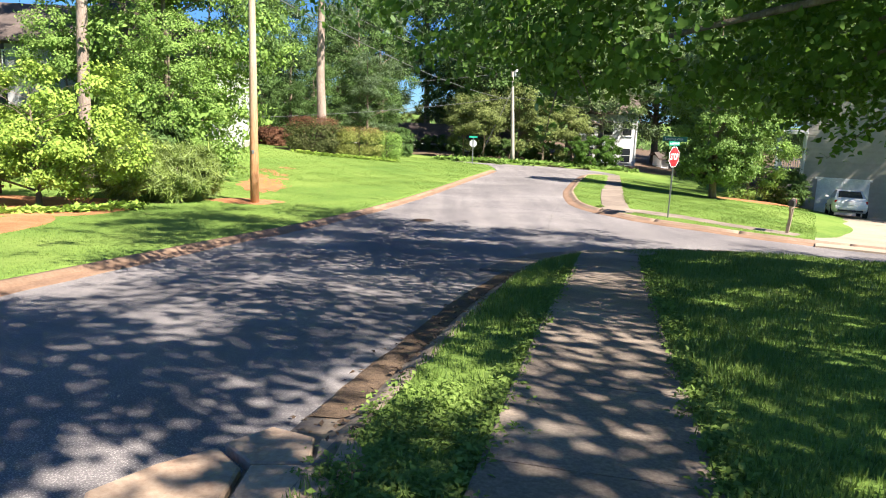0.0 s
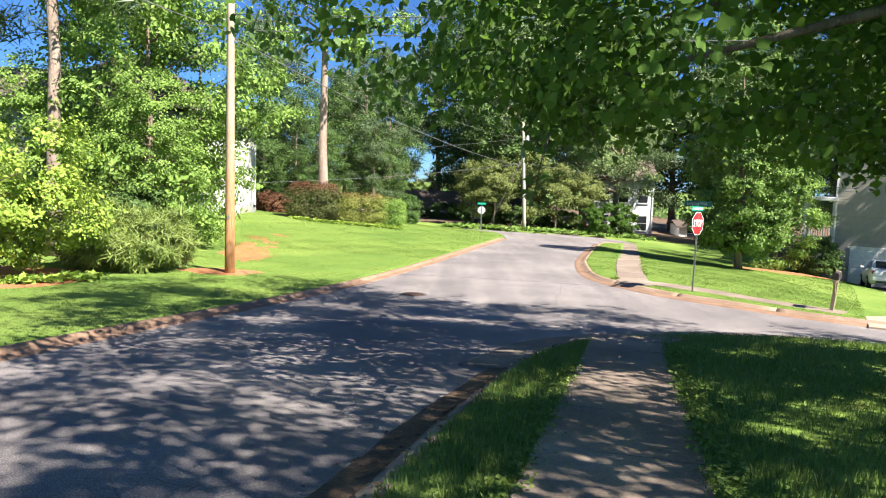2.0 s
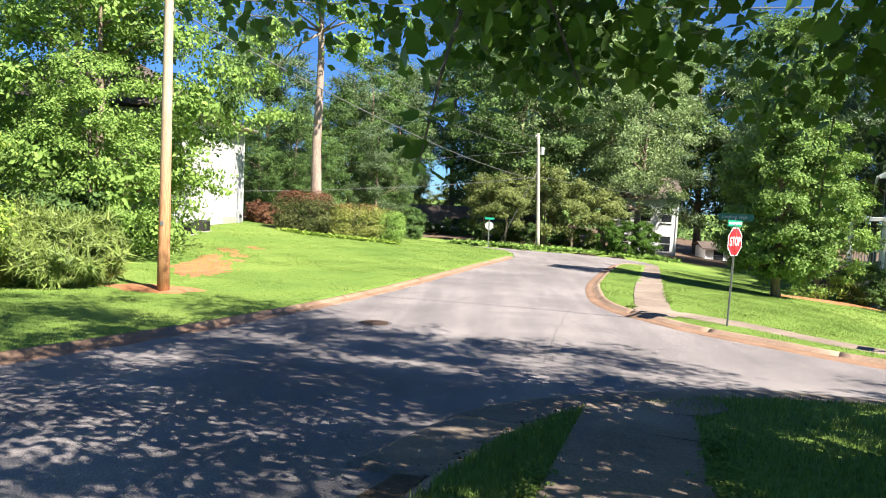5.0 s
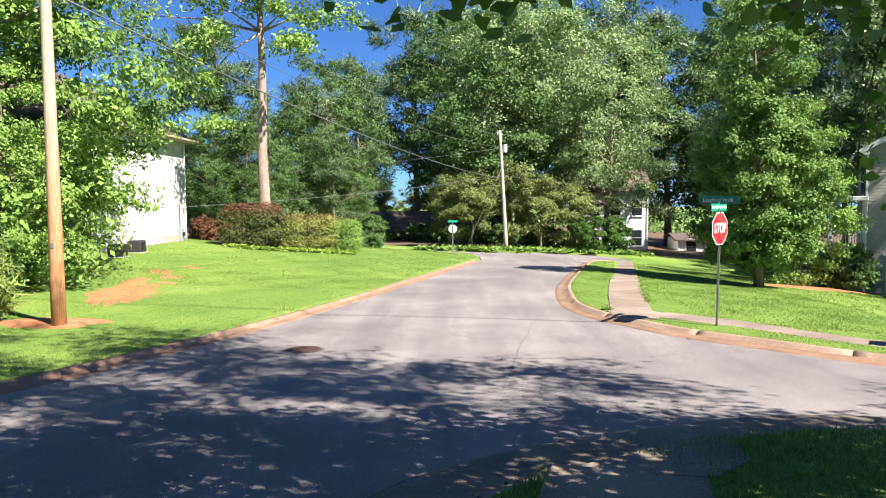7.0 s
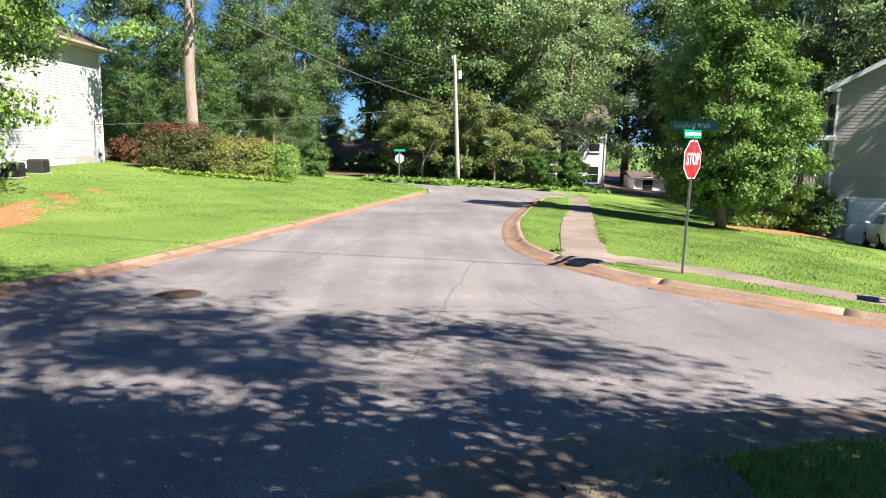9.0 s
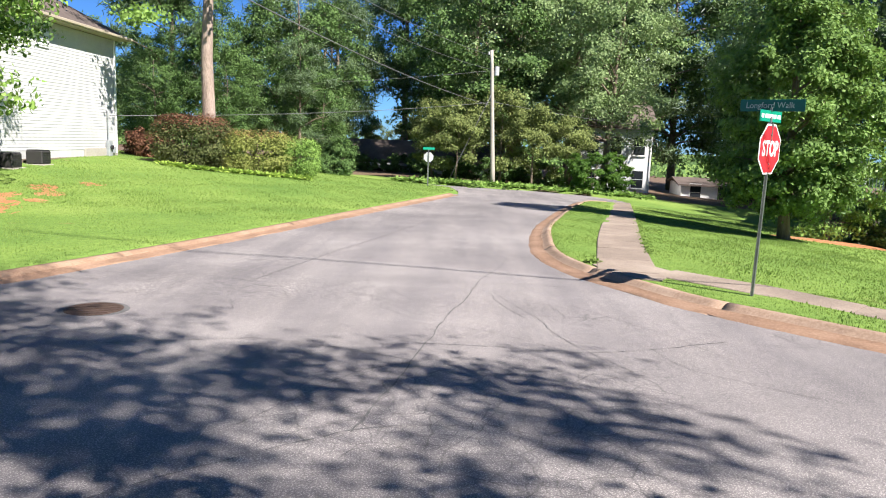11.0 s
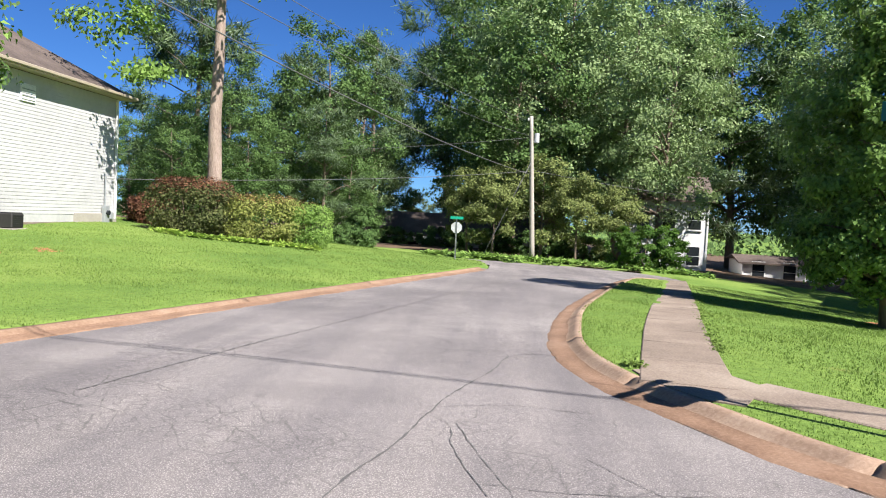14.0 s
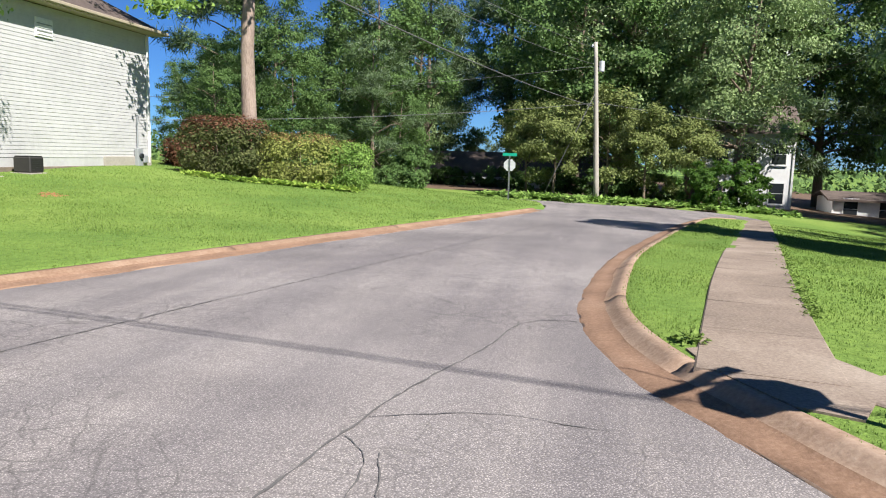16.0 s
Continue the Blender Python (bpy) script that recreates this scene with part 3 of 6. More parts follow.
def dirt_strip(name, label, pts, mat, seed, profile, lift=0.0):
    """Silt lying in the gutter with a wandering edge; profile: (outward, height, how far it wanders)."""
    line = spline(pts, 0.12)
    r = np.random.default_rng(seed)
    d = np.gradient(line, axis=0)
    d /= np.linalg.norm(d, axis=1)[:, None]
    nrm = np.stack([-d[:, 1], d[:, 0]], 1)
    wob = np.convolve(r.normal(0, 0.11, len(line)), np.ones(5) / 5, "same")
    wob2 = np.convolve(r.normal(0, 0.11, len(line)), np.ones(9) / 9, "same")
    k = len(profile)
    vs, fs = [], []
    for p, q, w, w2 in zip(line, nrm, wob, wob2):
        for j, (s, h, f) in enumerate(profile):
            e = p + q * (s + f * (w if j < k / 2 else w2))
            vs.append((e[0], e[1], float(land(p[0], p[1])) + h + lift + r.normal(0, 0.0015)))
    for i in range(len(line) - 1):
        for j in range(k - 1):
            a = i * k + j
            fs.append((a, a + 1, a + k + 1, a + k))
    tagged(part(name, mesh_of(name, vs, fs, mat, True)), label, "dirt", kind="structure")


SILT = ((-0.06, -0.004, 0.25), (0.0, 0.022, 0.2), (0.1, 0.028, 0.0), (0.19, 0.033, 0.0), (0.24, 0.05, 0.25))
LOW_SILT = ((-0.06, -0.004, 0.4), (0.0, 0.02, 0.2), (0.07, 0.024, 0.0), (0.12, 0.032, 0.0), (0.15, 0.05, 0.15))
dirt_strip("gutter_silt", "dark silt and rotted leaves in the gutter", NEAR_EDGE[9:-3], LITTER, 4, SILT)
dirt_strip("clay_silt_corner", "orange clay silt washed along the corner gutter", RIGHT_EDGE[:-1], CLAY_SILT, 5, SILT)
dirt_strip("clay_silt_left", "orange clay silt along the far kerb", [(a, b) for a, b in LEFT_EDGE[2:]], CLAY_SILT, 6, LOW_SILT)


def ramp_slab():
    """The cast corner where both paths meet the kerb."""
    ring = [(5.84, 26.7), (5.95, 26.1), (6.29, 25.38), (6.62, 25.22), (7.12, 26.2), (6.9, 26.8), (6.2, 26.95)]
    z = [float(land(x, y)) + KERB_H + 0.016 for x, y in ring]
    top = [(x, y, h) for (x, y), h in zip(ring, z)]
    low = [(x, y, h - 0.12) for x, y, h in top]
    n = len(ring)
    fs = [tuple(range(n))] + [(i, i + n, (i + 1) % n + n, (i + 1) % n) for i in range(n)]
    tagged(part("sidewalk_ramp", mesh_of("sidewalk_ramp", top + low, fs, SLAB)), "stained concrete corner slab where paths meet the kerb", "sidewalk", kind="structure")


ramp_slab()


def near_ramp():
    """The end of the near sidewalk, flared to the gutter."""
    ring = [(2.92, 14.72), (3.4, 15.08), (4.05, 15.6), (4.72, 15.84), (4.62, 15.1), (4.15, 14.6)]
    z = [float(land(x, y)) + KERB_H + 0.018 for x, y in ring]
    top = [(x, y, h) for (x, y), h in zip(ring, z)]
    low = [(x, y, h - 0.12) for x, y, h in top]
    n = len(ring)
    fs = [tuple(range(n - 1, -1, -1))] + [(i, (i + 1) % n, (i + 1) % n + n, i + n) for i in range(n)]
    tagged(part("sidewalk_end", mesh_of("sidewalk_end", top + low, fs, SLAB)), "shaded concrete slab where the near sidewalk meets the gutter", "sidewalk", kind="structure")


near_ramp()


def broken_apron():
    """Cracked pieces of pale concrete lying across the gutter."""
    root = thing("concrete_apron", "broken pale pinkish concrete apron at the kerb", "concrete", Matrix(), kind="structure")
    rings = ([(-1.62, 3.1), (-1.42, 3.44), (-1.18, 3.68), (-0.98, 3.42), (-0.96, 2.9), (-1.5, 2.75)],
             [(-1.15, 3.72), (-0.94, 3.97), (-0.66, 3.76), (-0.62, 3.4), (-0.94, 3.45)],
             [(-0.92, 2.9), (-0.92, 3.4), (-0.6, 3.36), (-0.44, 3.1), (-0.5, 2.7)],
             [(-1.5, 2.7), (-0.96, 2.85), (-0.5, 2.65), (-0.6, 1.6), (-1.7, 1.5)],
             [(-0.6, 3.42), (-0.62, 3.74), (-0.4, 3.68), (-0.3, 3.3), (-0.42, 3.14)])
    for k, ring in enumerate(rings):
        top = [(x, y, float(land(x, y)) + 0.045 + 0.012 * (k % 3) + 0.09 * max(0.0, x + 1.0)) for x, y in ring]
        n = len(ring)
        cx, cy = sum(p[0] for p in top) / n, sum(p[1] for p in top) / n
        bevel = [(cx + (x - cx) * 0.95, cy + (y - cy) * 0.95, z + 0.01) for x, y, z in top]
        low = [(x, y, z - 0.15) for x, y, z in top]
        fs = [tuple(range(n))] + [(i, i + n, (i + 1) % n + n, (i + 1) % n) for i in range(n)] + [(i + n, i + 2 * n, (i + 1) % n + 2 * n, (i + 1) % n + n) for i in range(n)]
        part("slab", mesh_of("slab", bevel + top + low, fs, APRON), root)


broken_apron()

# ---- street things ----
def gz(x, y):
    return float(ground_z(np.array([x]), np.array([y]))[0])


def road_mark(name, label, pts, width, mat, seed, lift=0.006):
    """A wandering crack filled with tar, lying on the asphalt."""
    r = np.random.default_rng(seed)
    line = spline(pts, 0.07)
    d = np.gradient(line, axis=0)
    d /= np.linalg.norm(d, axis=1)[:, None] + 1e-9
    n = np.stack([d[:, 1], -d[:, 0]], 1)
    wander = np.cumsum(r.normal(0, 0.006, len(line)))
    wander = np.clip(wander - wander.mean() * 0.5, -0.09, 0.09)
    vs, fs = [], []
    off = off_road(line[:, 0], line[:, 1])
    for i, (p, q) in enumerate(zip(line, n)):
        w = width * r.uniform(0.2, 1.0) * 0.32
        z = float(land(p[0], p[1])) + 0.02 * float(smooth(0, 2.5, -off[i])) + lift
        for u in (-w, w):
            e = p + q * (wander[i] + u)
            vs.append((e[0], e[1], z))
    for i in range(len(line) - 1):
        fs.append((2 * i, 2 * i + 1, 2 * i + 3, 2 * i + 2))
    tagged(part(name, mesh_of(name, vs, fs, mat)), label, "crack", kind="structure")


CRACKS = (
    ([(0.75, 12.15), (1.62, 14.5), (2.78, 15.76), (4.3, 16.68), (5.95, 17.22), (7.2, 17.05)], 0.07),
    ([(2.86, 14.8), (3.42, 15.14), (4.08, 15.66), (4.76, 15.92), (5.6, 16.2)], 0.05),
    ([(2.0, 18.8), (2.6, 20.2), (3.05, 20.6)], 0.02), ([(1.4, 17.4), (2.8, 18.8), (3.6, 19.0)], 0.018), ([(-1.6, 23.4), (-0.6, 23.2), (0.5, 23.3), (0.9, 22.6)], 0.016),
    ([(5.0, 28.0), (4.55, 27.8), (4.2, 26.5), (3.83, 25.1), (3.6, 23.8), (3.3, 22.2), (3.05, 20.6), (2.8, 18.8)], 0.035),
    ([(0.6, 24.5), (1.15, 27.2), (1.85, 30.2), (3.0, 36), (4.6, 44)], 0.035),
    ([(3.73, 24.5), (3.95, 24.2), (4.05, 23.5), (4.3, 22.7)], 0.02),
    ([(3.8, 24.8), (4.1, 24.95), (4.6, 25.1), (5.2, 25.0)], 0.02),
    ([(3.08, 21.3), (3.84, 21.3), (4.6, 21.2), (5.5, 21.5), (6.4, 22.0)], 0.02),
    ([(4.0, 24.3), (4.45, 22.7), (4.62, 21.8), (5.1, 20.6)], 0.016),
    ([(5.0, 23.6), (5.6, 22.6), (6.2, 21.2)], 0.016),
    ([(0.2, 20.8), (1.6, 21.2), (3.05, 20.7)], 0.018),
    ([(4.2, 22.9), (5.0, 22.9), (6.0, 23.1)], 0.013),
    ([(3.3, 22.2), (3.9, 21.9), (4.6, 21.2)], 0.013),
    ([(5.5, 21.5), (5.7, 20.7), (6.6, 19.9)], 0.014),
)
for i, (pts, w) in enumerate(CRACKS):
    road_mark("road_crack", "tar-dark wandering crack in worn asphalt", pts, w, CRACK, 100 + i, 0.036 if i < 2 else 0.006)


def manhole():
    """A rusty cast cover in a shallow collar, nearly flush with the asphalt."""
    x, y = -0.6, 22.17
    s = thing("manhole_cover", "rusty brown iron manhole cover set in the asphalt", "manhole cover", pose(x, y, float(land(x, y)) + 0.016))
    part("collar", mesh_of("collar", *tube([(0, 0, -0.05), (0, 0, 0.008), (0, 0, 0.012)], [0.37, 0.37, 0.36], 32), CRACK), s, "dark tarred collar")
    lid = part("lid", mesh_of("lid", *tube([(0, 0, 0.0), (0, 0, 0.017), (0, 0, 0.02)], [0.31, 0.31, 0.3], 32), RUST), s)
    for k in range(-3, 4):
        part("rib", box(2 * math.sqrt(0.28 ** 2 - (k * 0.08) ** 2), 0.022, 0.006, 0, k * 0.08, 0.019, 0), lid, mat=RUST)


manhole()


def disc_mesh(name, n, r, depth, mat, turn=0.0, round_edge=0.004):
    """An upright plate with n sides in the xz plane, facing -y."""
    bm = bmesh.new()
    vs = [bm.verts.new((r * math.cos(turn + 2 * math.pi * k / n), 0, r * math.sin(turn + 2 * math.pi * k / n))) for k in range(n)]
    f = bm.faces.new(vs)
    ex = bmesh.ops.extrude_face_region(bm, geom=[f])
    bmesh.ops.translate(bm, vec=(0, depth, 0), verts=[g for g in ex["geom"] if isinstance(g, bmesh.types.BMVert)])
    bmesh.ops.recalc_face_normals(bm, faces=bm.faces)
    me = bpy.data.meshes.new(name)
    bm.to_mesh(me)
    bm.free()
    me.materials.append(mat)
    return me


def lettering(text, size, mat, wide=1.0, bold=0.0):
    """Built-in font lettering as a thin mesh in the xz plane, facing -y."""
    cu = bpy.data.curves.new("lettering", "FONT")
    cu.body, cu.size, cu.align_x, cu.align_y, cu.extrude, cu.resolution_u = text, size, "CENTER", "CENTER", 0.0012, 3
    cu.offset = bold
    tmp = new("lettering_source", cu)
    bpy.context.view_layer.update()
    me = bpy.data.meshes.new_from_object(tmp.evaluated_get(bpy.context.evaluated_depsgraph_get()))
    bpy.data.objects.remove(tmp)
    me.transform(pose(0, 0, 0, 90) @ Matrix.Diagonal((wide, 1, 1, 1)))
    me.materials.clear()
    me.materials.append(mat)
    return me


def channel_post(h, w=0.05):
    """A U-channel steel post with punched look: base at the origin."""
    prof = [(-w / 2 - 0.012, 0.012), (-w / 2, 0.012), (-w / 3, -0.012), (w / 3, -0.012), (w / 2, 0.012), (w / 2 + 0.012, 0.012), (w / 2 + 0.012, 0.008), (w / 2, 0.007), (w / 3, -0.017), (-w / 3, -0.017), (-w / 2, 0.007), (-w / 2 - 0.012, 0.008)]
    k = len(prof)
    vs = [(x, y, z) for z in (-0.3, h) for x, y in prof]
    fs = [(i, (i + 1) % k, (i + 1) % k + k, i + k) for i in range(k)] + [tuple(range(k, 2 * k))]
    return vs, fs


def name_blade(parent, x, y, z, turn, w, h, mat, text, text_mat, label, bars=0, name="name_sign"):
    blade = part(name, box(w, 0.006, h, 0, 0, -h / 2, 0.002), parent, label, mat, pose(x, y, z, 0, 0, turn))
    if text:
        for side in (0, 180):
            part("lettering", lettering(text, h * 0.72, text_mat, 0.92), blade, m=pose(-0.03 * w if side == 0 else 0.03 * w, -0.0045 if side == 0 else 0.0045, 0, 0, 0, side))
    for i in range(bars):
        bw = w * (0.11 + 0.05 * ((i * 7) % 3))
        part("bar", box(bw, 0.002, h * 0.36, (i - (bars - 1) / 2) * w * 0.19, -0.0045, -h * 0.18, 0), blade, mat=text_mat)
    return blade


def stop_sign():
    x, y = 7.66, 24.36
    z = gz(x, y)
    face = math.degrees(math.atan2(0.70, 0.71))
    s = thing("stop_sign", "red stop sign on a steel post below two street-name blades", "road sign", pose(x, y, z, 0, 0, face))
    top = 0.635 - z
    part("post", mesh_of("post", *channel_post(top + 0.02), POST_STEEL), s, m=pose(0, 0, 0, 0.5, 0.6, 0))
    R = 0.34 / math.cos(math.pi / 8)
    plate = part("plate", disc_mesh("plate", 8, R, 0.004, SIGN_WHITE, math.pi / 8), s, "white border", m=pose(0.0, -0.03, top - 0.34))
    part("red_face", disc_mesh("red_face", 8, R * 0.925, 0.003, RED, math.pi / 8), plate, m=pose(0, -0.0045, 0))
    part("lettering", lettering("STOP", 0.29, SIGN_WHITE, 0.74, 0.008), plate, m=pose(0, -0.0075, 0))
    for dz in (0.2, -0.2):
        part("bolt", disc_mesh("bolt", 8, 0.012, 0.008, GALV), plate, m=pose(0, -0.013, dz))
    part("bracket", box(0.04, 0.04, 0.10, 0, 0, top + 0.0, 0.004), s, mat=GALV)
    name_blade(s, 0, 0, top + 0.105, 0, 0.70, 0.15, GREEN, "", SIGN_WHITE, "bright green street-name blade", bars=5)
    part("bracket", box(0.03, 0.03, 0.05, 0, 0, top + 0.17, 0.004), s, mat=GALV)
    name_blade(s, 0, 0, top + 0.25, -88, 0.86, 0.16, GREEN_SHADED, "Longford Walk", SIGN_GREY, "green street-name blade with its shade in the colour")


stop_sign()


def far_sign():
    x, y = 1.98, 52.1
    z = gz(x, y)
    s = thing("far_stop_sign", "pale back of a stop sign with a green street blade", "road sign", pose(x, y, z, 0, 0, 178))
    part("post", mesh_of("post", *channel_post(1.75, 0.04), GALV), s)
    part("plate", disc_mesh("plate", 8, 0.27, 0.004, SIGN_BACK, math.pi / 8), s, m=pose(0, -0.02, 1.5))
    name_blade(s, 0, 0, 1.95, 20, 0.62, 0.13, GREEN, "", SIGN_WHITE, "green street-name blade", bars=3)
    part("bracket", box(0.03, 0.03, 0.16, 0, 0, 1.74, 0.003), s, mat=GALV)


far_sign()


def utility_pole(label, x, y, h, r0, lean_x, lean_y, extras, mat=None):
    z = gz(x, y)
    s = thing("utility_pole", label, "utility pole", pose(x, y, z))
    n = 9
    pts = [(lean_x * h * i / n, lean_y * h * i / n, h * i / n - (0.3 if i == 0 else 0)) for i in range(n + 1)]
    part("shaft", mesh_of("shaft", *tube(pts, [r0 * (1 - 0.35 * i / n) for i in range(n + 1)], 14), mat or POLE_WOOD, True), s)
    for kind, hh, side in extras:
        px, py = lean_x * hh, lean_y * hh
        if kind == "insulator":
            bm = bmesh.new()
            for k, rr in enumerate((0.05, 0.065, 0.05)):
                bmesh.ops.create_cone(bm, cap_ends=True, segments=10, radius1=rr, radius2=rr * 0.7, depth=0.06, matrix=Matrix.Translation((px + side * (r0 * 0.8 + 0.05), py, hh + 0.06 * k)))
            part("insulator", bm, s, "pale ceramic insulator", SIGN_BACK)
        elif kind == "can":
            bm = bmesh.new()
            bmesh.ops.create_cone(bm, cap_ends=True, segments=16, radius1=0.16, radius2=0.15, depth=0.6, matrix=Matrix.Translation((px + side * (r0 + 0.16), py, hh)))
            bmesh.ops.bevel(bm, geom=[e for e in bm.edges if abs(e.verts[0].co.z - e.verts[1].co.z) < 0.01], offset=0.02, segments=2, affect="EDGES")
            part("transformer", bm, s, "pale grey can", SIGN_BACK)
        elif kind == "clamp":
            part("clamp", box(0.34, 0.06, 0.06, px, py, hh, 0.008), s, mat=GALV)
        elif kind == "tag":
            part("tag", box(0.08, 0.008, 0.12, px, py - r0 * 0.95, hh, 0.003), s, mat=GALV)
    return s


utility_pole("weathered brown wooden utility pole standing in red clay", -6.47, 24.62, 8.7, 0.155, 0.004, -0.012,
             [("insulator", 8.35, 1), ("clamp", 7.35, 1), ("clamp", 7.0, 1), ("insulator", 7.6, -1), ("tag", 1.7, 0)])
utility_pole("tall grey utility pole at the edge of the wood", 6.0, 64.2, 9.05, 0.17, -0.055, -0.012,
             [("can", 7.7, 1), ("insulator", 8.8, -1), ("clamp", 5.7, 1), ("clamp", 5.2, 1)], GREY_POLE)


def wire(name, label, a, b, sag, r=0.012, n=24):
    pts = []
    for i in range(n + 1):
        f = i / n
        p = Vector(a).lerp(Vector(b), f)
        p.z -= 4 * sag * f * (1 - f)
        pts.append(p)
    tagged(part(name, mesh_of(name, *tube(pts, [r] * (n + 1), 5), CABLE, True)), label, "cable", "overhead wires")


P1, P2 = (-6.47, 24.55), (5.5, 64.1)
wire("overhead_wire", "upper black power line between poles", (*P1, 6.75), (*P2, 6.0), 0.7, 0.011)
wire("overhead_wire", "power line slung below the upper line", (*P1, 6.1), (*P2, 5.1), 0.75, 0.012)
wire("overhead_wire", "thick telephone cable between the poles", (*P1, 5.4), (*P2, 2.75), 0.6, 0.02)
wire("overhead_wire", "line crossing the junction to a further pole", (*P1, 6.05), (26, 18.0, 6.1), 0.35, 0.014)
wire("overhead_wire", "second line crossing the junction", (*P1, 5.6), (26, 18.4, 5.5), 0.4, 0.014)
wire("overhead_wire", "line coming along the street from behind", (*P1, 6.7), (-16.5, -6, 9.6), 0.5, 0.011)
wire("overhead_wire", "telephone cable coming along the street from behind", (*P1, 5.5), (-16.5, -6, 8.2), 0.5, 0.016)
wire("overhead_wire", "service drop to the white house", (*P2, 2.9), (-12.45, 47.4, 0.75), 0.25, 0.014)
wire("overhead_wire", "line from the far pole into the wood", (*P2, 3.0), (24, 70, 1.6), 0.3, 0.014)
wire("overhead_wire", "thin line above the service drop", (*P2, 5.0), (-22, 58, 2.4), 0.4, 0.01)
wire("guy_wire", "slanting guy wire of the far pole", (5.6, 64.0, 3.4), (2.8, 63.2, -2.75), 0.0, 0.02, 3)


def mailbox():
    x, y = 10.85, 22.45
    s = thing("mailbox", "dark mailbox on a leaning weathered wooden post", "mailbox", pose(x, y, gz(x, y), 2, 5, -35))
    part("post", box(0.10, 0.10, 1.35, 0, 0, -0.25, 0.012), s, mat=WOOD_GREY)
    part("arm", box(0.09, 0.55, 0.09, 0, -0.12, 0.84, 0.01), s, mat=WOOD_GREY)
    part("brace", box(0.06, 0.06, 0.42, 0, 0, 0, 0.008), s, mat=WOOD_GREY, m=pose(0, -0.06, 0.52, 40, 0, 0))
    bm = bmesh.new()
    prof = [(-0.085, 0), (0.085, 0), (0.085, 0.11)] + [(0.085 * math.cos(a), 0.11 + 0.085 * math.sin(a)) for a in np.linspace(0.3, math.pi - 0.3, 7)] + [(-0.085, 0.11)]
    f = bm.faces.new([bm.verts.new((px, -0.38, 0.93 + pz)) for px, pz in prof])
    ex = bmesh.ops.extrude_face_region(bm, geom=[f])
    bmesh.ops.translate(bm, vec=(0, 0.48, 0), verts=[g for g in ex["geom"] if isinstance(g, bmesh.types.BMVert)])
    bmesh.ops.recalc_face_normals(bm, faces=bm.faces)
    body = part("box_body", bm, s, "dark painted box", BOX_DARK)
    part("door", box(0.16, 0.012, 0.17, 0, -0.388, 0.935, 0.004), body, mat=BOX_DARK)
    part("flag", box(0.008, 0.03, 0.14, 0.093, -0.12, 1.0, 0.002), body, "red flag", RED)
    part("cap", box(0.12, 0.12, 0.03, 0, 0, 1.10, 0.008), s, mat=WOOD_GREY)


mailbox()


# ---- houses ----
def boards(parent, x0, x1, z0, z1, step, mat, top=None, m=None):
    """Lapped siding on a wall in the xz plane facing -y; top(x) bounds a gable."""
    z = z0
    base = mesh_of("siding_board", [(0, 0, 0), (1, 0, 0), (1, -0.015, 0.004), (0, -0.015, 0.004), (0, -0.004, 1), (1, -0.004, 1), (0, 0.0, 1), (1, 0.0, 1)],
                   [(0, 1, 2, 3), (3, 2, 5, 4), (4, 5, 7, 6), (0, 3, 4, 6), (1, 7, 5, 2)], mat)
    while z < z1 - 0.02:
        a, b = (x0, x1) if top is None else top(z + step)
        if b - a > 0.1:
            mm = Matrix.Translation((a, 0, z)) @ Matrix.Diagonal((b - a, 1, min(step * 1.02, z1 - z), 1))
            part("siding_board", base, parent, m=mm if m is None else m @ mm)
        z += step


def sash_window(parent, x, y, z, w, h, m=None, mat=None, shutters=False, name="window"):
    """Two-sash window in the xz plane facing -y."""
    root = part(name, box(w + 0.16, 0.05, h + 0.16, 0, 0, -0.08, 0.006), parent, mat=mat or TRIM, m=(m or Matrix()) @ pose(x, y, z))
    part("pane", box(w, 0.01, h / 2 - 0.03, 0, -0.028, h / 2 + 0.02, 0), root, mat=GLASS_DARK)
    part("pane", box(w, 0.01, h / 2 - 0.03, 0, -0.028, 0.01, 0), root, mat=GLASS_DARK)
    part("sill", box(w + 0.24, 0.09, 0.04, 0, -0.03, -0.12, 0.006), root, mat=mat or TRIM)
    if shutters:
        for u in (-1, 1):
            part("shutter", box(0.32, 0.03, h + 0.1, u * (w / 2 + 0.27), -0.03, -0.05, 0.005), root, mat=BOX_DARK)
    return root


def hip_roof(x0, x1, y0, y1, z, over, rise, hip, mat, name="roof"):
    x0, x1, y0, y1 = x0 - over, x1 + over, y0 - over, y1 + over
    xm = (x0 + x1) / 2
    v = [(x0, y0, z), (x1, y0, z), (x1, y1, z), (x0, y1, z), (xm, y0 + hip, z + rise), (xm, y1 - hip, z + rise)]
    lo = [(a, b, c - 0.05) for a, b, c in v[:4]]
    f = [(0, 1, 4), (1, 2, 5, 4), (2, 3, 5), (3, 0, 4, 5), (6, 7, 1, 0), (7, 8, 2, 1), (8, 9, 3, 2), (9, 6, 0, 3), (9, 8, 7, 6)]
    return mesh_of(name, v + lo, f, mat)


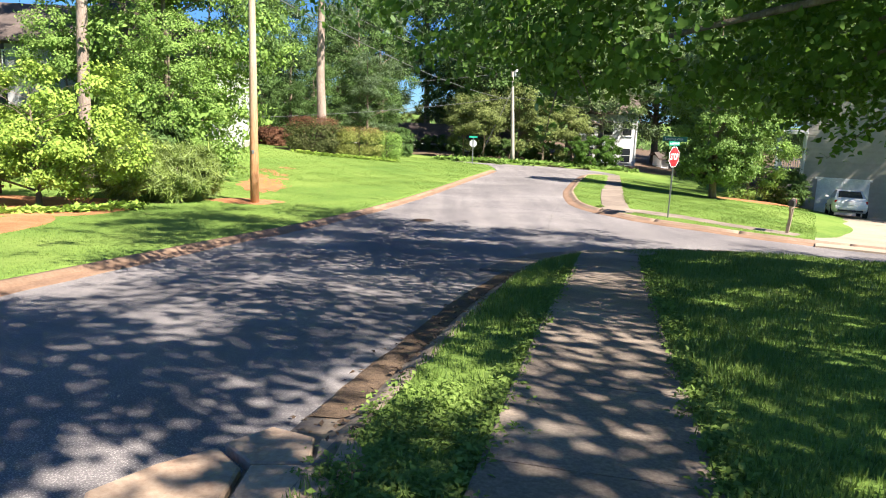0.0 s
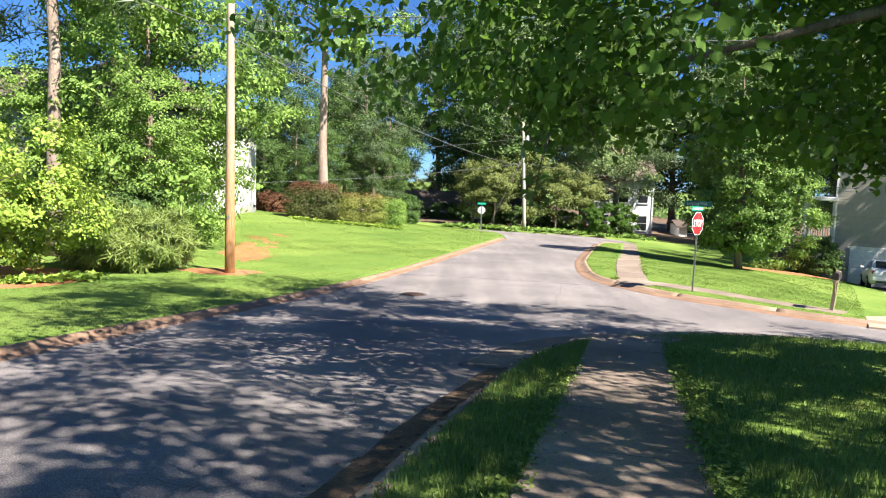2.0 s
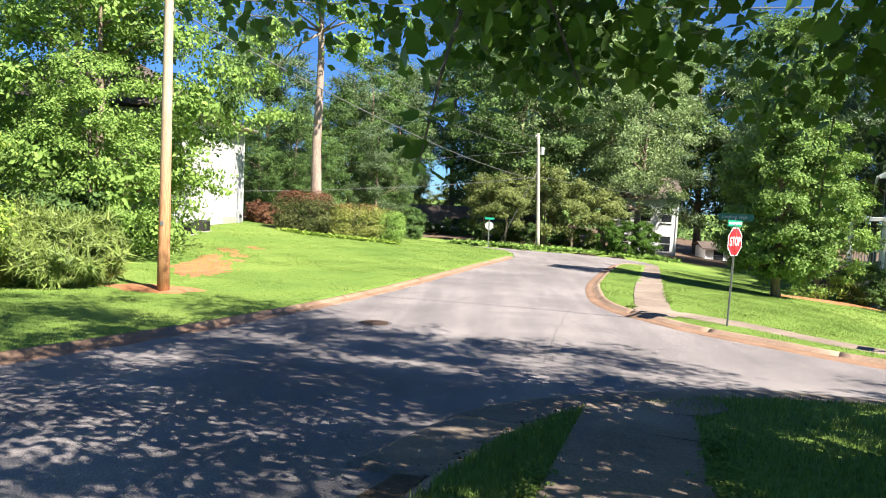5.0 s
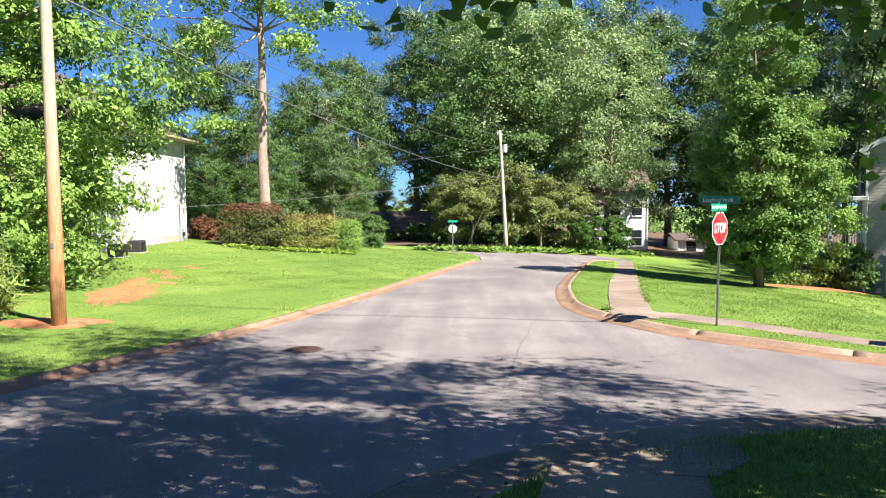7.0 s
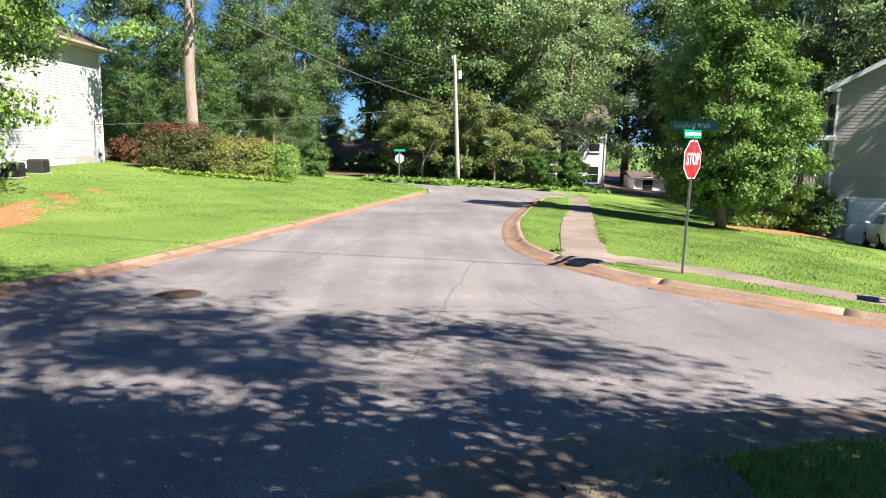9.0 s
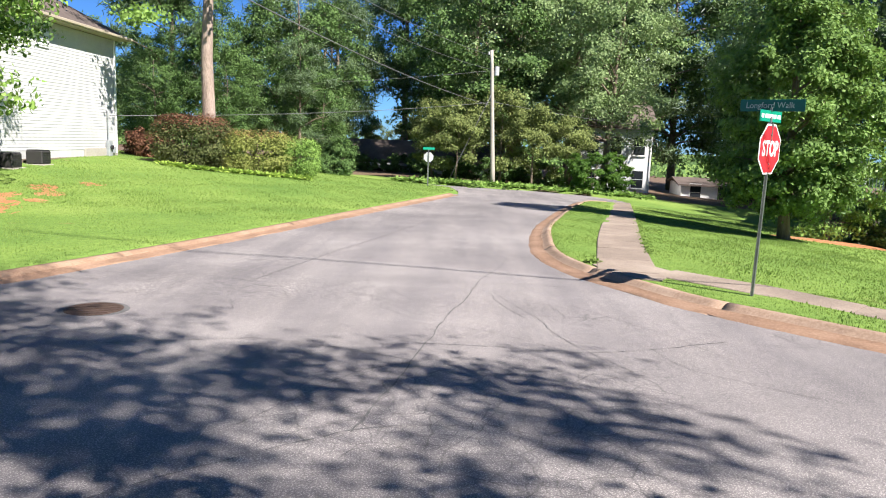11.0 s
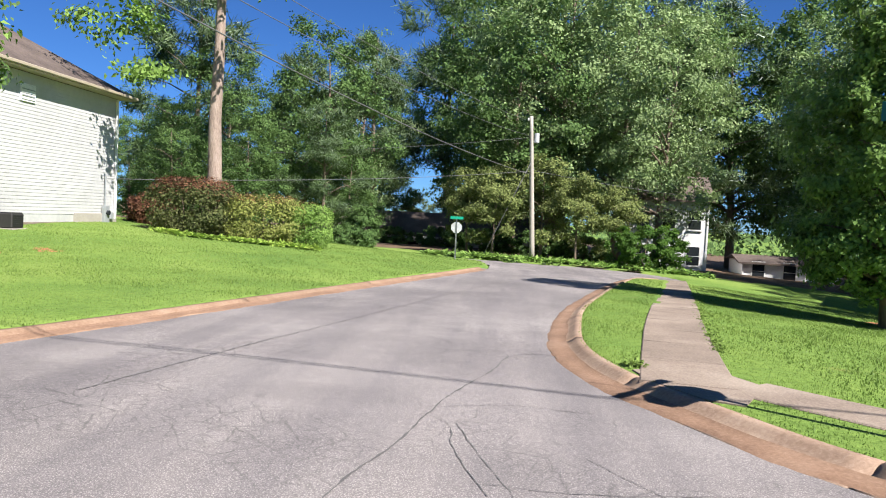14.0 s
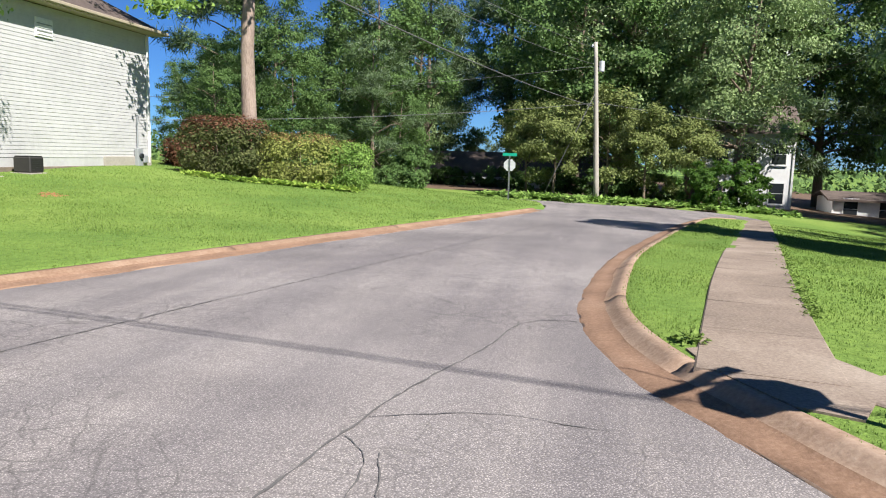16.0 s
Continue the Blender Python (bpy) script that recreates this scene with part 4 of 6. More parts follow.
def white_house():
    x1, y0, y1, top = -12.5, 37.0, 48.15, 4.15
    base = -1.35
    h = thing("white_house", "two-storey white lap-sided house on a grey block base", "house", pose(x1, y0, base))
    L, T = y1 - y0, top - base
    east = pose(0, 0, 0, 0, 0, 90)          # local x runs along +y, face to +x
    part("wall", box(9.6, L, T, -4.8, L / 2, 0, 0), h, mat=WHITE_SIDING)
    boards(h, 0.0, L, 0.60, T, 0.125, WHITE_SIDING, m=east)
    part("foundation", box(0.07, 3.0, 0.85, 0.03, L - 1.5, -0.2, 0.01), h, "grey block foundation", BLOCK)
    part("foundation", box(0.045, L - 3.0, 0.50, 0.02, (L - 3.0) / 2, -0.2, 0.01), h, "clay-stained base boards", GREY_KERB)
    part("corner_trim", box(0.09, 0.09, T - 0.6, 0.005, L - 0.03, 0.6, 0.006), h, mat=TRIM)
    part("roof", hip_roof(-9.6, 0, 0, L, T + 0.14, 0.55, 3.2, 5.2, SHINGLE), h)
    part("soffit", box(0.55, L + 1.0, 0.03, 0.26, L / 2, T + 0.02, 0.004), h, mat=TAN_TRIM)
    part("gutter", box(0.11, L + 1.1, 0.12, 0.58, L / 2, T + 0.05, 0.02), h, "tan gutter", TAN_TRIM)
    part("gutter", box(10.7, 0.11, 0.12, -4.8, L + 0.57, T + 0.05, 0.02), h, "tan gutter", TAN_TRIM)
    part("downspout", box(0.07, 0.08, T - 0.5, 0.06, L - 0.16, 0.4, 0.012), h, mat=TRIM)
    vent = part("louvre_vent", box(0.05, 0.8, 0.62, 0.03, 5.3, T - 1.02, 0.008), h, mat=TRIM)
    for k in range(5):
        part("slat", box(0.02, 0.68, 0.035, 0.065, 5.3, T - 0.94 + 0.11 * k, 0), vent, mat=BOX_GREY if k % 2 else TRIM)
    sash_window(h, 2.0, 0, T - 1.9, 0.9, 1.4, east @ pose(0, -0.03, 0))
    sash_window(h, -5, 0, T - 2.1, 1.0, 1.5, pose(0, -0.04, 0), shutters=True)
    sash_window(h, -2, 0, T - 2.1, 1.0, 1.5, pose(0, -0.04, 0), shutters=True)
    meter = part("meter_box", box(0.16, 0.36, 0.75, 0.12, L - 0.95, 0.22, 0.02), h, "grey electric meter box", BOX_GREY)
    part("meter", disc_mesh("meter", 14, 0.10, 0.09, GLASS_DARK), meter, m=pose(0.29, L - 0.95, 0.68, 0, 0, 90))
    part("conduit", mesh_of("conduit", *tube([(0.08, L - 0.95, 0.95), (0.08, L - 0.95, 2.25)], [0.03, 0.03], 8), BOX_GREY), h)
    part("spigot_box", box(0.12, 0.25, 0.3, 0.1, L - 0.5, 0.4, 0.015), h, mat=BOX_GREY)


white_house()


def condenser(x, y):
    s = thing("condenser_unit", "dark boxy air-conditioning unit beside the house wall", "air conditioner", pose(x, y, gz(x, y)), "condensers")
    part("case", box(0.6, 0.6, 0.48, 0, 0, 0.02, 0.03), s, mat=BOX_DARK)
    part("pad", box(0.75, 0.75, 0.06, 0, 0, -0.05, 0.01), s, mat=BLOCK)
    part("top_grille", box(0.54, 0.54, 0.03, 0, 0, 0.5, 0.01), s, mat=DARK)
    for k in range(6):
        part("fin", box(0.012, 0.5, 0.03, 0.305, 0, 0.08 + k * 0.066, 0), s, mat=DARK)


condenser(-11.9, 40.7)
condenser(-11.9, 38.9)


def taupe_house():
    h = thing("taupe_house", "three-level taupe sided house with gable, porch and garage", "house", pose(21.6, 43.8, -3.85, 0, 0, -27))
    W, D, T, rise = 9.6, 11.0, 7.15, 2.75
    me = mesh_of("wall", [(0, 0, -0.5), (W, 0, -0.5), (W, D, -0.5), (0, D, -0.5), (0, 0, T), (W, 0, T), (W, D, T), (0, D, T), (W / 2, 0, T + rise), (W / 2, D, T + rise)],
                 [(0, 1, 5, 8, 4), (2, 3, 7, 9, 6), (1, 2, 6, 5), (3, 0, 4, 7), (4, 8, 9, 7), (8, 5, 6, 9)], TAN_SIDING)
    part("wall", me, h)
    boards(h, 0, W, 0.35, T, 0.15, TAN_SIDING)

    def gable(z):
        f = max(0.0, (z - T) / rise)
        return (f * W / 2, W - f * W / 2)
    boards(h, 0, W, T, T + rise, 0.15, TAN_SIDING, gable)
    part("foundation", box(W + 0.04, 0.06, 0.9, W / 2, 0, -0.5, 0.01), h, mat=BLOCK)
    part("corner_trim", box(0.1, 0.1, T - 0.4, 0.02, -0.01, 0.4, 0.008), h, mat=TRIM)
    o, over = 0.5, 0.4
    for u in (-1, 1):
        xe = W / 2 + u * (W / 2 + o)
        ze = T - rise / (W / 2) * o
        v = [(W / 2, -over, T + rise + 0.12), (W / 2, D + over, T + rise + 0.12), (xe, D + over, ze + 0.12), (xe, -over, ze + 0.12)]
        v += [(a, b, c - 0.14) for a, b, c in v]
        part("roof", mesh_of("roof", v, [(0, 1, 2, 3), (7, 6, 5, 4), (0, 3, 7, 4), (1, 5, 6, 2), (2, 6, 7, 3)], SHINGLE), h)
        ln = math.hypot(W / 2 + o, T + rise - ze)
        ang = math.degrees(math.atan2(T + rise - ze, W / 2 + o))
        part("rake_board", box(ln, 0.05, 0.2, ln / 2, 0, -0.13, 0.006), h, "white rake board", TRIM,
             pose(xe, -over - 0.03, ze + 0.08, 0, -ang, 0) if u < 0 else pose(xe, -over - 0.03, ze + 0.08, 0, 180 + ang, 0))
    part("gutter", box(0.12, D + 0.7, 0.13, -o - 0.05, D / 2, T - 0.3, 0.02), h, mat=TRIM)
    part("eave_return", box(0.55, 0.4, 0.16, -0.2, -0.2, T - 0.28, 0.01), h, mat=TRIM)
    door = part("garage_door", box(2.75, 0.06, 2.1, 2.25, -0.02, 0.02, 0.01), h, "white panelled garage door", TRIM)
    for r in range(4):
        for c in range(4):
            part("panel", box(0.58, 0.02, 0.40, 2.25 + (c - 1.5) * 0.67, -0.055, 0.10 + r * 0.51, 0.008), door, mat=TRIM)
    part("garage_trim", box(3.0, 0.05, 0.12, 2.25, -0.03, 2.13, 0.008), h, mat=TRIM)
    vent = part("gable_vent", box(0.7, 0.06, 0.9, W / 2, -0.03, T + 0.9, 0.01), h, mat=TRIM)
    for k in range(6):
        part("slat", box(0.56, 0.03, 0.03, W / 2, -0.065, T + 1.0 + k * 0.12, 0), vent, mat=BOX_GREY)
    # porch along the front
    part("porch_base", box(1.6, 6.0, 2.55, -0.8, 3.0, -0.3, 0.02), h, "painted block porch base", BLOCK)
    part("porch_deck", box(1.75, 6.2, 0.12, -0.8, 3.0, 2.25, 0.01), h, mat=WOOD_GREY)
    part("porch_roof", box(1.9, 6.4, 0.22, -0.85, 3.0, 4.72, 0.03), h, mat=TRIM)
    for yy in (0.1, 2.9, 5.8):
        part("porch_column", box(0.16, 0.16, 2.35, -1.5, yy, 2.37, 0.015), h, mat=TRIM)
    part("porch_column", box(0.12, 0.12, 2.35, -0.08, 0.1, 2.37, 0.012), h, mat=TRIM)
    rail = part("railing", box(1.4, 0.06, 0.06, -0.8, 0.1, 3.2, 0.008), h, mat=TRIM)
    part("bottom_rail", box(1.4, 0.05, 0.05, -0.8, 0.1, 2.5, 0.008), rail, mat=TRIM)
    for k in range(11):
        part("baluster", box(0.035, 0.035, 0.68, -1.42 + k * 0.125, 0.1, 2.53, 0), rail, mat=TRIM)
    west = pose(0, 0, 0, 0, 0, -90)
    for yy in (1.2, 3.6):
        sash_window(h, -yy, 0, 5.1, 0.8, 1.35, west @ pose(0, -0.03, 0), shutters=True)
    part("porch_door", box(0.05, 0.95, 2.05, -0.03, 2.6, 2.38, 0.01), h, "dark front door", BOX_DARK)


taupe_house()


def low_house():
    """A low ranch house behind the trees."""
    h = thing("ranch_house", "low grey ranch house with worn brown roof behind trees", "house", pose(-1.5, 84, -4.5, 0, 0, 4))
    W, D, T = 17.0, 8.0, 2.6
    part("wall", box(W, D, T, 0, 0, 0, 0.02), h, mat=PALE_WALL)
    v = [(-W / 2 - 0.6, -D / 2 - 0.7, T - 0.05), (W / 2 + 0.6, -D / 2 - 0.7, T - 0.05), (W / 2 + 0.6, 0, T + 2.0), (-W / 2 - 0.6, 0, T + 2.0), (W / 2 + 0.6, D / 2 + 0.7, T - 0.05), (-W / 2 - 0.6, D / 2 + 0.7, T - 0.05)]
    v += [(a, b, c - 0.16) for a, b, c in v]
    part("roof", mesh_of("roof", v, [(0, 1, 2, 3), (3, 2, 4, 5), (6, 9, 8, 7), (9, 11, 10, 8), (0, 6, 7, 1), (5, 4, 10, 11), (1, 7, 8, 2), (2, 8, 10, 4), (0, 3, 9, 6), (3, 5, 11, 9)], SHINGLE), h)
    part("fascia", box(W + 1.2, 0.05, 0.2, 0, -D / 2 - 0.72, T - 0.24, 0.006), h, mat=TRIM)
    for x in (-6.2, -2.6, 1.4, 5.4):
        sash_window(h, x, -D / 2 - 0.03, 1.0, 1.3, 1.1)
    part("chimney", box(0.8, 0.8, 1.9, 3, 0.8, T + 1.2, 0.02), h, "brick chimney", BRICK_RED)


low_house()


def far_house(x, y, z, w, d, t, turn, cols, rows, rise, label):
    h = thing("far_house", label, "house", pose(x, y, z, 0, 0, turn))
    part("wall", box(w, d, t, 0, 0, 0, 0.02), h, mat=PALE_WALL)
    v = [(-w / 2 - 0.4, -d / 2 - 0.4, t), (w / 2 + 0.4, -d / 2 - 0.4, t), (w / 2 + 0.4, 0, t + rise), (-w / 2 - 0.4, 0, t + rise), (w / 2 + 0.4, d / 2 + 0.4, t), (-w / 2 - 0.4, d / 2 + 0.4, t)]
    v += [(a, b, c - 0.14) for a, b, c in v]
    part("roof", mesh_of("roof", v, [(0, 1, 2, 3), (3, 2, 4, 5), (6, 9, 8, 7), (9, 11, 10, 8), (0, 6, 7, 1), (5, 4, 10, 11), (1, 7, 8, 2), (2, 8, 10, 4), (0, 3, 9, 6), (3, 5, 11, 9)], SHINGLE), h)
    for i in range(cols):
        for j in range(rows):
            sash_window(h, (i - (cols - 1) / 2) * w / cols, -d / 2 - 0.03, 0.9 + j * 2.7, 0.9, 1.4)
    part("corner_trim", box(0.14, 0.14, t, -w / 2, -d / 2, 0, 0.01), h, mat=TRIM)
    part("corner_trim", box(0.14, 0.14, t, w / 2, -d / 2, 0, 0.01), h, mat=TRIM)


far_house(16.9, 78, -3.9, 5.6, 7, 5.8, -6, 3, 2, 2.0, "two-storey white house half hidden by trees")
far_house(27.4, 81.5, -5.0, 7.0, 7, 2.3, -8, 3, 1, 0.5, "low white house beyond the far lawn")


def dark_house():
    """A dark-stained house with a raised deck, glimpsed between the bank trees."""
    x0, y0 = -25.5, 40.5
    h = thing("dark_house", "dark brown wood-sided house with a raised deck", "house", pose(x0, y0, -1.2, 0, 0, 8))
    W, D, T, rise = 9.0, 8.0, 6.0, 2.2
    part("wall", box(W, D, T, W / 2, D / 2, 0, 0.02), h, mat=DARK_SIDING)
    boards(h, 0, W, 0.3, T, 0.2, DARK_SIDING)
    v = [(-0.5, -0.6, T - 0.1), (W + 0.5, -0.6, T - 0.1), (W + 0.5, D / 2, T + rise), (-0.5, D / 2, T + rise), (W + 0.5, D + 0.6, T - 0.1), (-0.5, D + 0.6, T - 0.1)]
    v += [(a, b, c - 0.15) for a, b, c in v]
    part("roof", mesh_of("roof", v, [(0, 1, 2, 3), (3, 2, 4, 5), (6, 9, 8, 7), (9, 11, 10, 8), (0, 6, 7, 1), (5, 4, 10, 11), (1, 7, 8, 2), (2, 8, 10, 4), (0, 3, 9, 6), (3, 5, 11, 9)], SHINGLE), h)
    for x in (1.6, 5.0, 7.6):
        sash_window(h, x, -0.04, 3.9, 0.9, 1.3)
    deck = part("deck", box(5.0, 2.2, 0.16, 6.6, -1.1, 2.1, 0.01), h, "weathered grey deck", WOOD_GREY)
    for x in (4.3, 6.6, 8.9):
        part("post", box(0.14, 0.14, 3.3, x, -2.1, -0.1, 0.01), h, mat=WOOD_GREY)
    rail = part("railing", box(5.0, 0.08, 0.07, 6.6, -2.15, 3.12, 0.008), h, "grey deck railing", WOOD_GREY)
    for k in range(34):
        part("baluster", box(0.04, 0.04, 0.86, 4.2 + k * 0.145, -2.15, 2.26, 0), rail, mat=WOOD_GREY)


dark_house()


def sedan():
    """A white four-door sedan; x is its length, nose to +x."""
    a = math.degrees(math.atan2(44.2 - 33, 24.4 - 19.5))
    x, y = 22.35, 39.9
    g = float(land(x, y)) + KERB_H + 0.06
    pitch = math.degrees(math.atan(float(land(x + 1, y + 2.2) - land(x - 1, y - 2.2)) / 4.8))
    car = thing("car", "white four-door sedan parked before the garage", "car", pose(x, y, g, 0, 0, a) @ pose(0, 0, 0, 0, -pitch, 0))
    st = [(-2.32, 0.62, 0.42, 0.78, 0.80), (-2.2, 0.80, 0.30, 0.98, 0.72), (-1.6, 0.87, 0.24, 1.04, 0.74), (-0.6, 0.89, 0.22, 0.99, 0.76), (0.6, 0.89, 0.22, 0.97, 0.76),
          (1.4, 0.87, 0.24, 0.92, 0.74), (2.05, 0.80, 0.30, 0.78, 0.70), (2.36, 0.60, 0.42, 0.62, 0.72)]
    vs, fs = [], []
    for X, hw, z0, z1, k in st:
        ring = [(hw * 0.9, z0), (hw, z0 + 0.12), (hw, (z0 + z1) / 2 + 0.05), (hw * 0.96, z1 - 0.08), (hw * 0.86, z1)]
        vs += [(X, w, z) for w, z in ring] + [(X, -w, z) for w, z in reversed(ring)]
    k = 10
    for i in range(len(st) - 1):
        for j in range(k):
            p, q = i * k + j, i * k + (j + 1) % k
            fs.append((p, p + k, q + k, q))
    fs += [tuple(range(k)), tuple(reversed(range((len(st) - 1) * k, len(st) * k)))]
    part("body", mesh_of("body", vs, fs, CAR_PAINT, True), car)
    cab = [(-1.75, 0.66, 1.0), (-0.95, 0.60, 1.42), (0.25, 0.60, 1.45), (1.15, 0.68, 0.98)]
    vs = []
    for X, hw, z in cab:
        vs += [(X, hw, z), (X, -hw, z)]
    vs += [(-1.85, 0.76, 0.98), (-1.85, -0.76, 0.98), (1.25, 0.77, 0.93), (1.25, -0.77, 0.93), (-0.5, 0.80, 0.97), (-0.5, -0.80, 0.97)]
    fs = [(0, 1, 3, 2), (2, 3, 5, 4), (4, 5, 7, 6), (8, 0, 2, 12), (12, 2, 4), (12, 4, 6, 10), (9, 13, 3, 1), (13, 5, 3), (13, 11, 7, 5), (8, 9, 1, 0), (6, 7, 11, 10)]
    part("cabin", mesh_of("cabin", vs, fs, CAR_PAINT), car)
    part("rear_window", mesh_of("rear_window", [(-1.735, 0.58, 1.055), (-1.735, -0.58, 1.055), (-1.06, -0.52, 1.385), (-1.06, 0.52, 1.385)], [(0, 1, 2, 3)], GLASS_DARK), car)
    part("windscreen", mesh_of("windscreen", [(1.10, 0.58, 1.03), (0.36, 0.52, 1.41), (0.36, -0.52, 1.41), (1.10, -0.58, 1.03)], [(0, 1, 2, 3)], GLASS_DARK), car)
    for u in (1, -1):
        for a0, a1, b0, b1 in ((-1.5, -0.55, -0.95, -0.5), (-0.45, 0.75, -0.4, 0.2)):
            part("side_window", mesh_of("side_window", [(a0, u * 0.775, 1.03), (a1, u * 0.79, 1.02), (b1, u * 0.635, 1.37), (b0, u * 0.635, 1.36)], [(0, 1, 2, 3)], GLASS_DARK), car)
        part("tail_lamp", box(0.10, 0.32, 0.16, -2.20, u * 0.62, 0.74, 0.03), car, "red tail lamp", LAMP_RED)
        part("mirror", box(0.10, 0.18, 0.12, 0.75, u * 0.95, 0.98, 0.03), car, mat=CAR_PAINT)
        part("headlight", box(0.12, 0.30, 0.14, 2.18, u * 0.58, 0.58, 0.03), car, mat=SIGN_WHITE)
        for X in (-1.4, 1.42):
            w = part("wheel", mesh_of("wheel", *tube([(X, u * 0.70, 0.32), (X, u * 0.90, 0.32)], [0.325, 0.325], 20), RUBBER), car, "black tyre")
            part("rim", mesh_of("rim", *tube([(X, u * 0.89, 0.32), (X, u * 0.912, 0.32)], [0.21, 0.19], 14), ALLOY), w, "alloy rim")
    part("bumper", box(0.14, 1.5, 0.22, -2.27, 0, 0.40, 0.05), car, mat=CAR_PAINT)
    # dark strip that stands in for the shade below the bumper
    part("bumper_shadow_gap", box(0.1, 1.2, 0.09, -2.3, 0, 0.32, 0.02), car, "dark strip for the shade under the bumper", DARK)
    part("licence_plate", box(0.02, 0.32, 0.15, -2.335, 0, 0.66, 0.005), car, mat=SIGN_BACK)
    part("boot_trim", box(0.03, 0.6, 0.03, -2.30, 0, 0.85, 0.006), car, mat=ALLOY)


sedan()


def plank_fence():
    """A stained fence glimpsed behind the shrubs."""
    f = thing("plank_fence", "reddish-brown plank fence behind the shrubs", "fence", pose(-17.2, 24.2, gz(-17.2, 24.2), 0, 0, 12))
    me = None
    for k in range(22):
        me = me or box(0.17, 0.025, 1.25, 0, 0, 0, 0.005)
        if isinstance(me, bmesh.types.BMesh):
            o = part("plank", me, f, mat=BRICK_RED, m=pose(-2 + 0.19 * k, 0, -0.1))
            me = o.data
        else:
            part("plank", me, f, m=pose(-2 + 0.19 * k, 0, -0.1 + 0.01 * math.sin(k * 2.3)))
    for z in (0.2, 0.85):
        part("rail", box(4.3, 0.04, 0.09, 0, 0.035, z, 0.006), f, mat=BRICK_RED)


plank_fence()

# ---- plants ----
def leaves(pos, size, out=None, droop=0.3, seed=0, shape="leaf", flat=0.0):
    """Leaf blades at pos, turned to the open side of their bough: vertices and faces of many small bent blades."""
    r = np.random.default_rng(seed)
    n = len(pos)
    up = r.normal(size=(n, 3)) * (0.55 if out is not None else 1.0)
    up[:, 2] += flat * 4
    if out is not None:
        up += out + np.array([0, 0, 0.35])
    up /= np.linalg.norm(up, axis=1)[:, None] + 1e-9
    d = r.normal(size=(n, 3)) - np.array([0, 0, droop])
    d -= up * (d * up).sum(1)[:, None]
    d /= np.linalg.norm(d, axis=1)[:, None] + 1e-9
    s = np.cross(d, up)
    L = size * r.uniform(0.6, 1.3, n)[:, None]
    if shape == "maple":
        ring = [(0.0, 0.0, 0), (0.15, 0.4, .05), (0.45, 0.52, .02), (0.6, 0.28, .03), (1.0, 0.0, -.12), (0.6, -0.28, .03), (0.45, -0.52, .02), (0.15, -0.4, .05)]
    elif shape == "needle":
        d = d + up * r.normal(0.3, 0.6, (n, 1))
        ring = [(0, -0.07, 0), (1.0, 0.0, -.1), (0, 0.07, 0)]
    else:
        ring = [(0.0, 0.0, 0), (0.45, 0.30, .08), (1.0, 0.0, -.1), (0.45, -0.30, .08)]
    k = len(ring)
    V = np.stack([pos + d * L * a + s * L * b + up * L * c for a, b, c in ring], 1).reshape(-1, 3)
    if shape == "leaf":
        i = np.arange(n)[:, None] * k
        F = np.concatenate([i + [0, 1, 2], i + [0, 2, 3]], 0)
    else:
        F = np.arange(n * k).reshape(n, k)
    return V, F


def fast_mesh(name, V, F, mat):
    me = bpy.data.meshes.new(name)
    V, F = np.asarray(V, np.float32), np.asarray(F, np.int32)
    k = F.shape[1]
    me.vertices.add(len(V))
    me.vertices.foreach_set("co", V.ravel())
    me.loops.add(F.size)
    me.loops.foreach_set("vertex_index", F.ravel())
    me.polygons.add(len(F))
    me.polygons.foreach_set("loop_start", np.arange(len(F), dtype=np.int32) * k)
    me.materials.append(mat)
    me.update(calc_edges=True)
    return me


def clumps(centre, radii, n, per, spread, seed, hollow=0.55, cut=None, sprays=9):
    """Leaf places: boughs set through the outer part of an ellipsoid, each a flattened mass of leafy sprays."""
    r = np.random.default_rng(seed)
    nb = max(3, n // sprays)
    k = np.arange(nb) + 0.5
    az = k * 2.39996 + r.normal(0, 0.3, nb)
    cz = np.clip(1 - 2 * k / nb + r.normal(0, 0.08, nb), -0.98, 0.98)
    d = np.stack([np.cos(az) * np.sqrt(1 - cz * cz), np.sin(az) * np.sqrt(1 - cz * cz), cz], 1)
    lump = 1 + 0.14 * np.sin(d[:, 0] * 4 + seed) * np.sin(d[:, 1] * 3.3 + seed * 2) + r.normal(0, 0.08, nb)
    f = (hollow + (1 - hollow) * r.uniform(0, 1, nb) ** 0.55) * lump
    b = np.array(centre) + d * np.array(radii) * f[:, None]
    size = r.uniform(0.75, 1.3, nb) * 2.1 * spread
    e = r.normal(size=(nb, sprays, 3))
    e /= np.linalg.norm(e, axis=2)[:, :, None]
    e = e + d[:, None, :] * 0.45 + np.array([0, 0, 0.25])
    c = (b[:, None, :] + e * size[:, None, None] * np.array([1, 1, 0.6]) * r.uniform(0.5, 1.0, (nb, sprays, 1))).reshape(-1, 3)
    o = (e + d[:, None, :] * 0.5).reshape(-1, 3)
    if cut is not None:
        keep = cut(c)
        c, o = c[keep], o[keep]
    o = o / (np.linalg.norm(o, axis=1)[:, None] + 1e-9)
    pos = np.repeat(c, per, 0) + r.normal(size=(len(c) * per, 3)) * np.array([1, 1, 0.6]) * spread * 0.55
    return pos, np.repeat(o, per, 0), (b if cut is None else b[cut(b)])


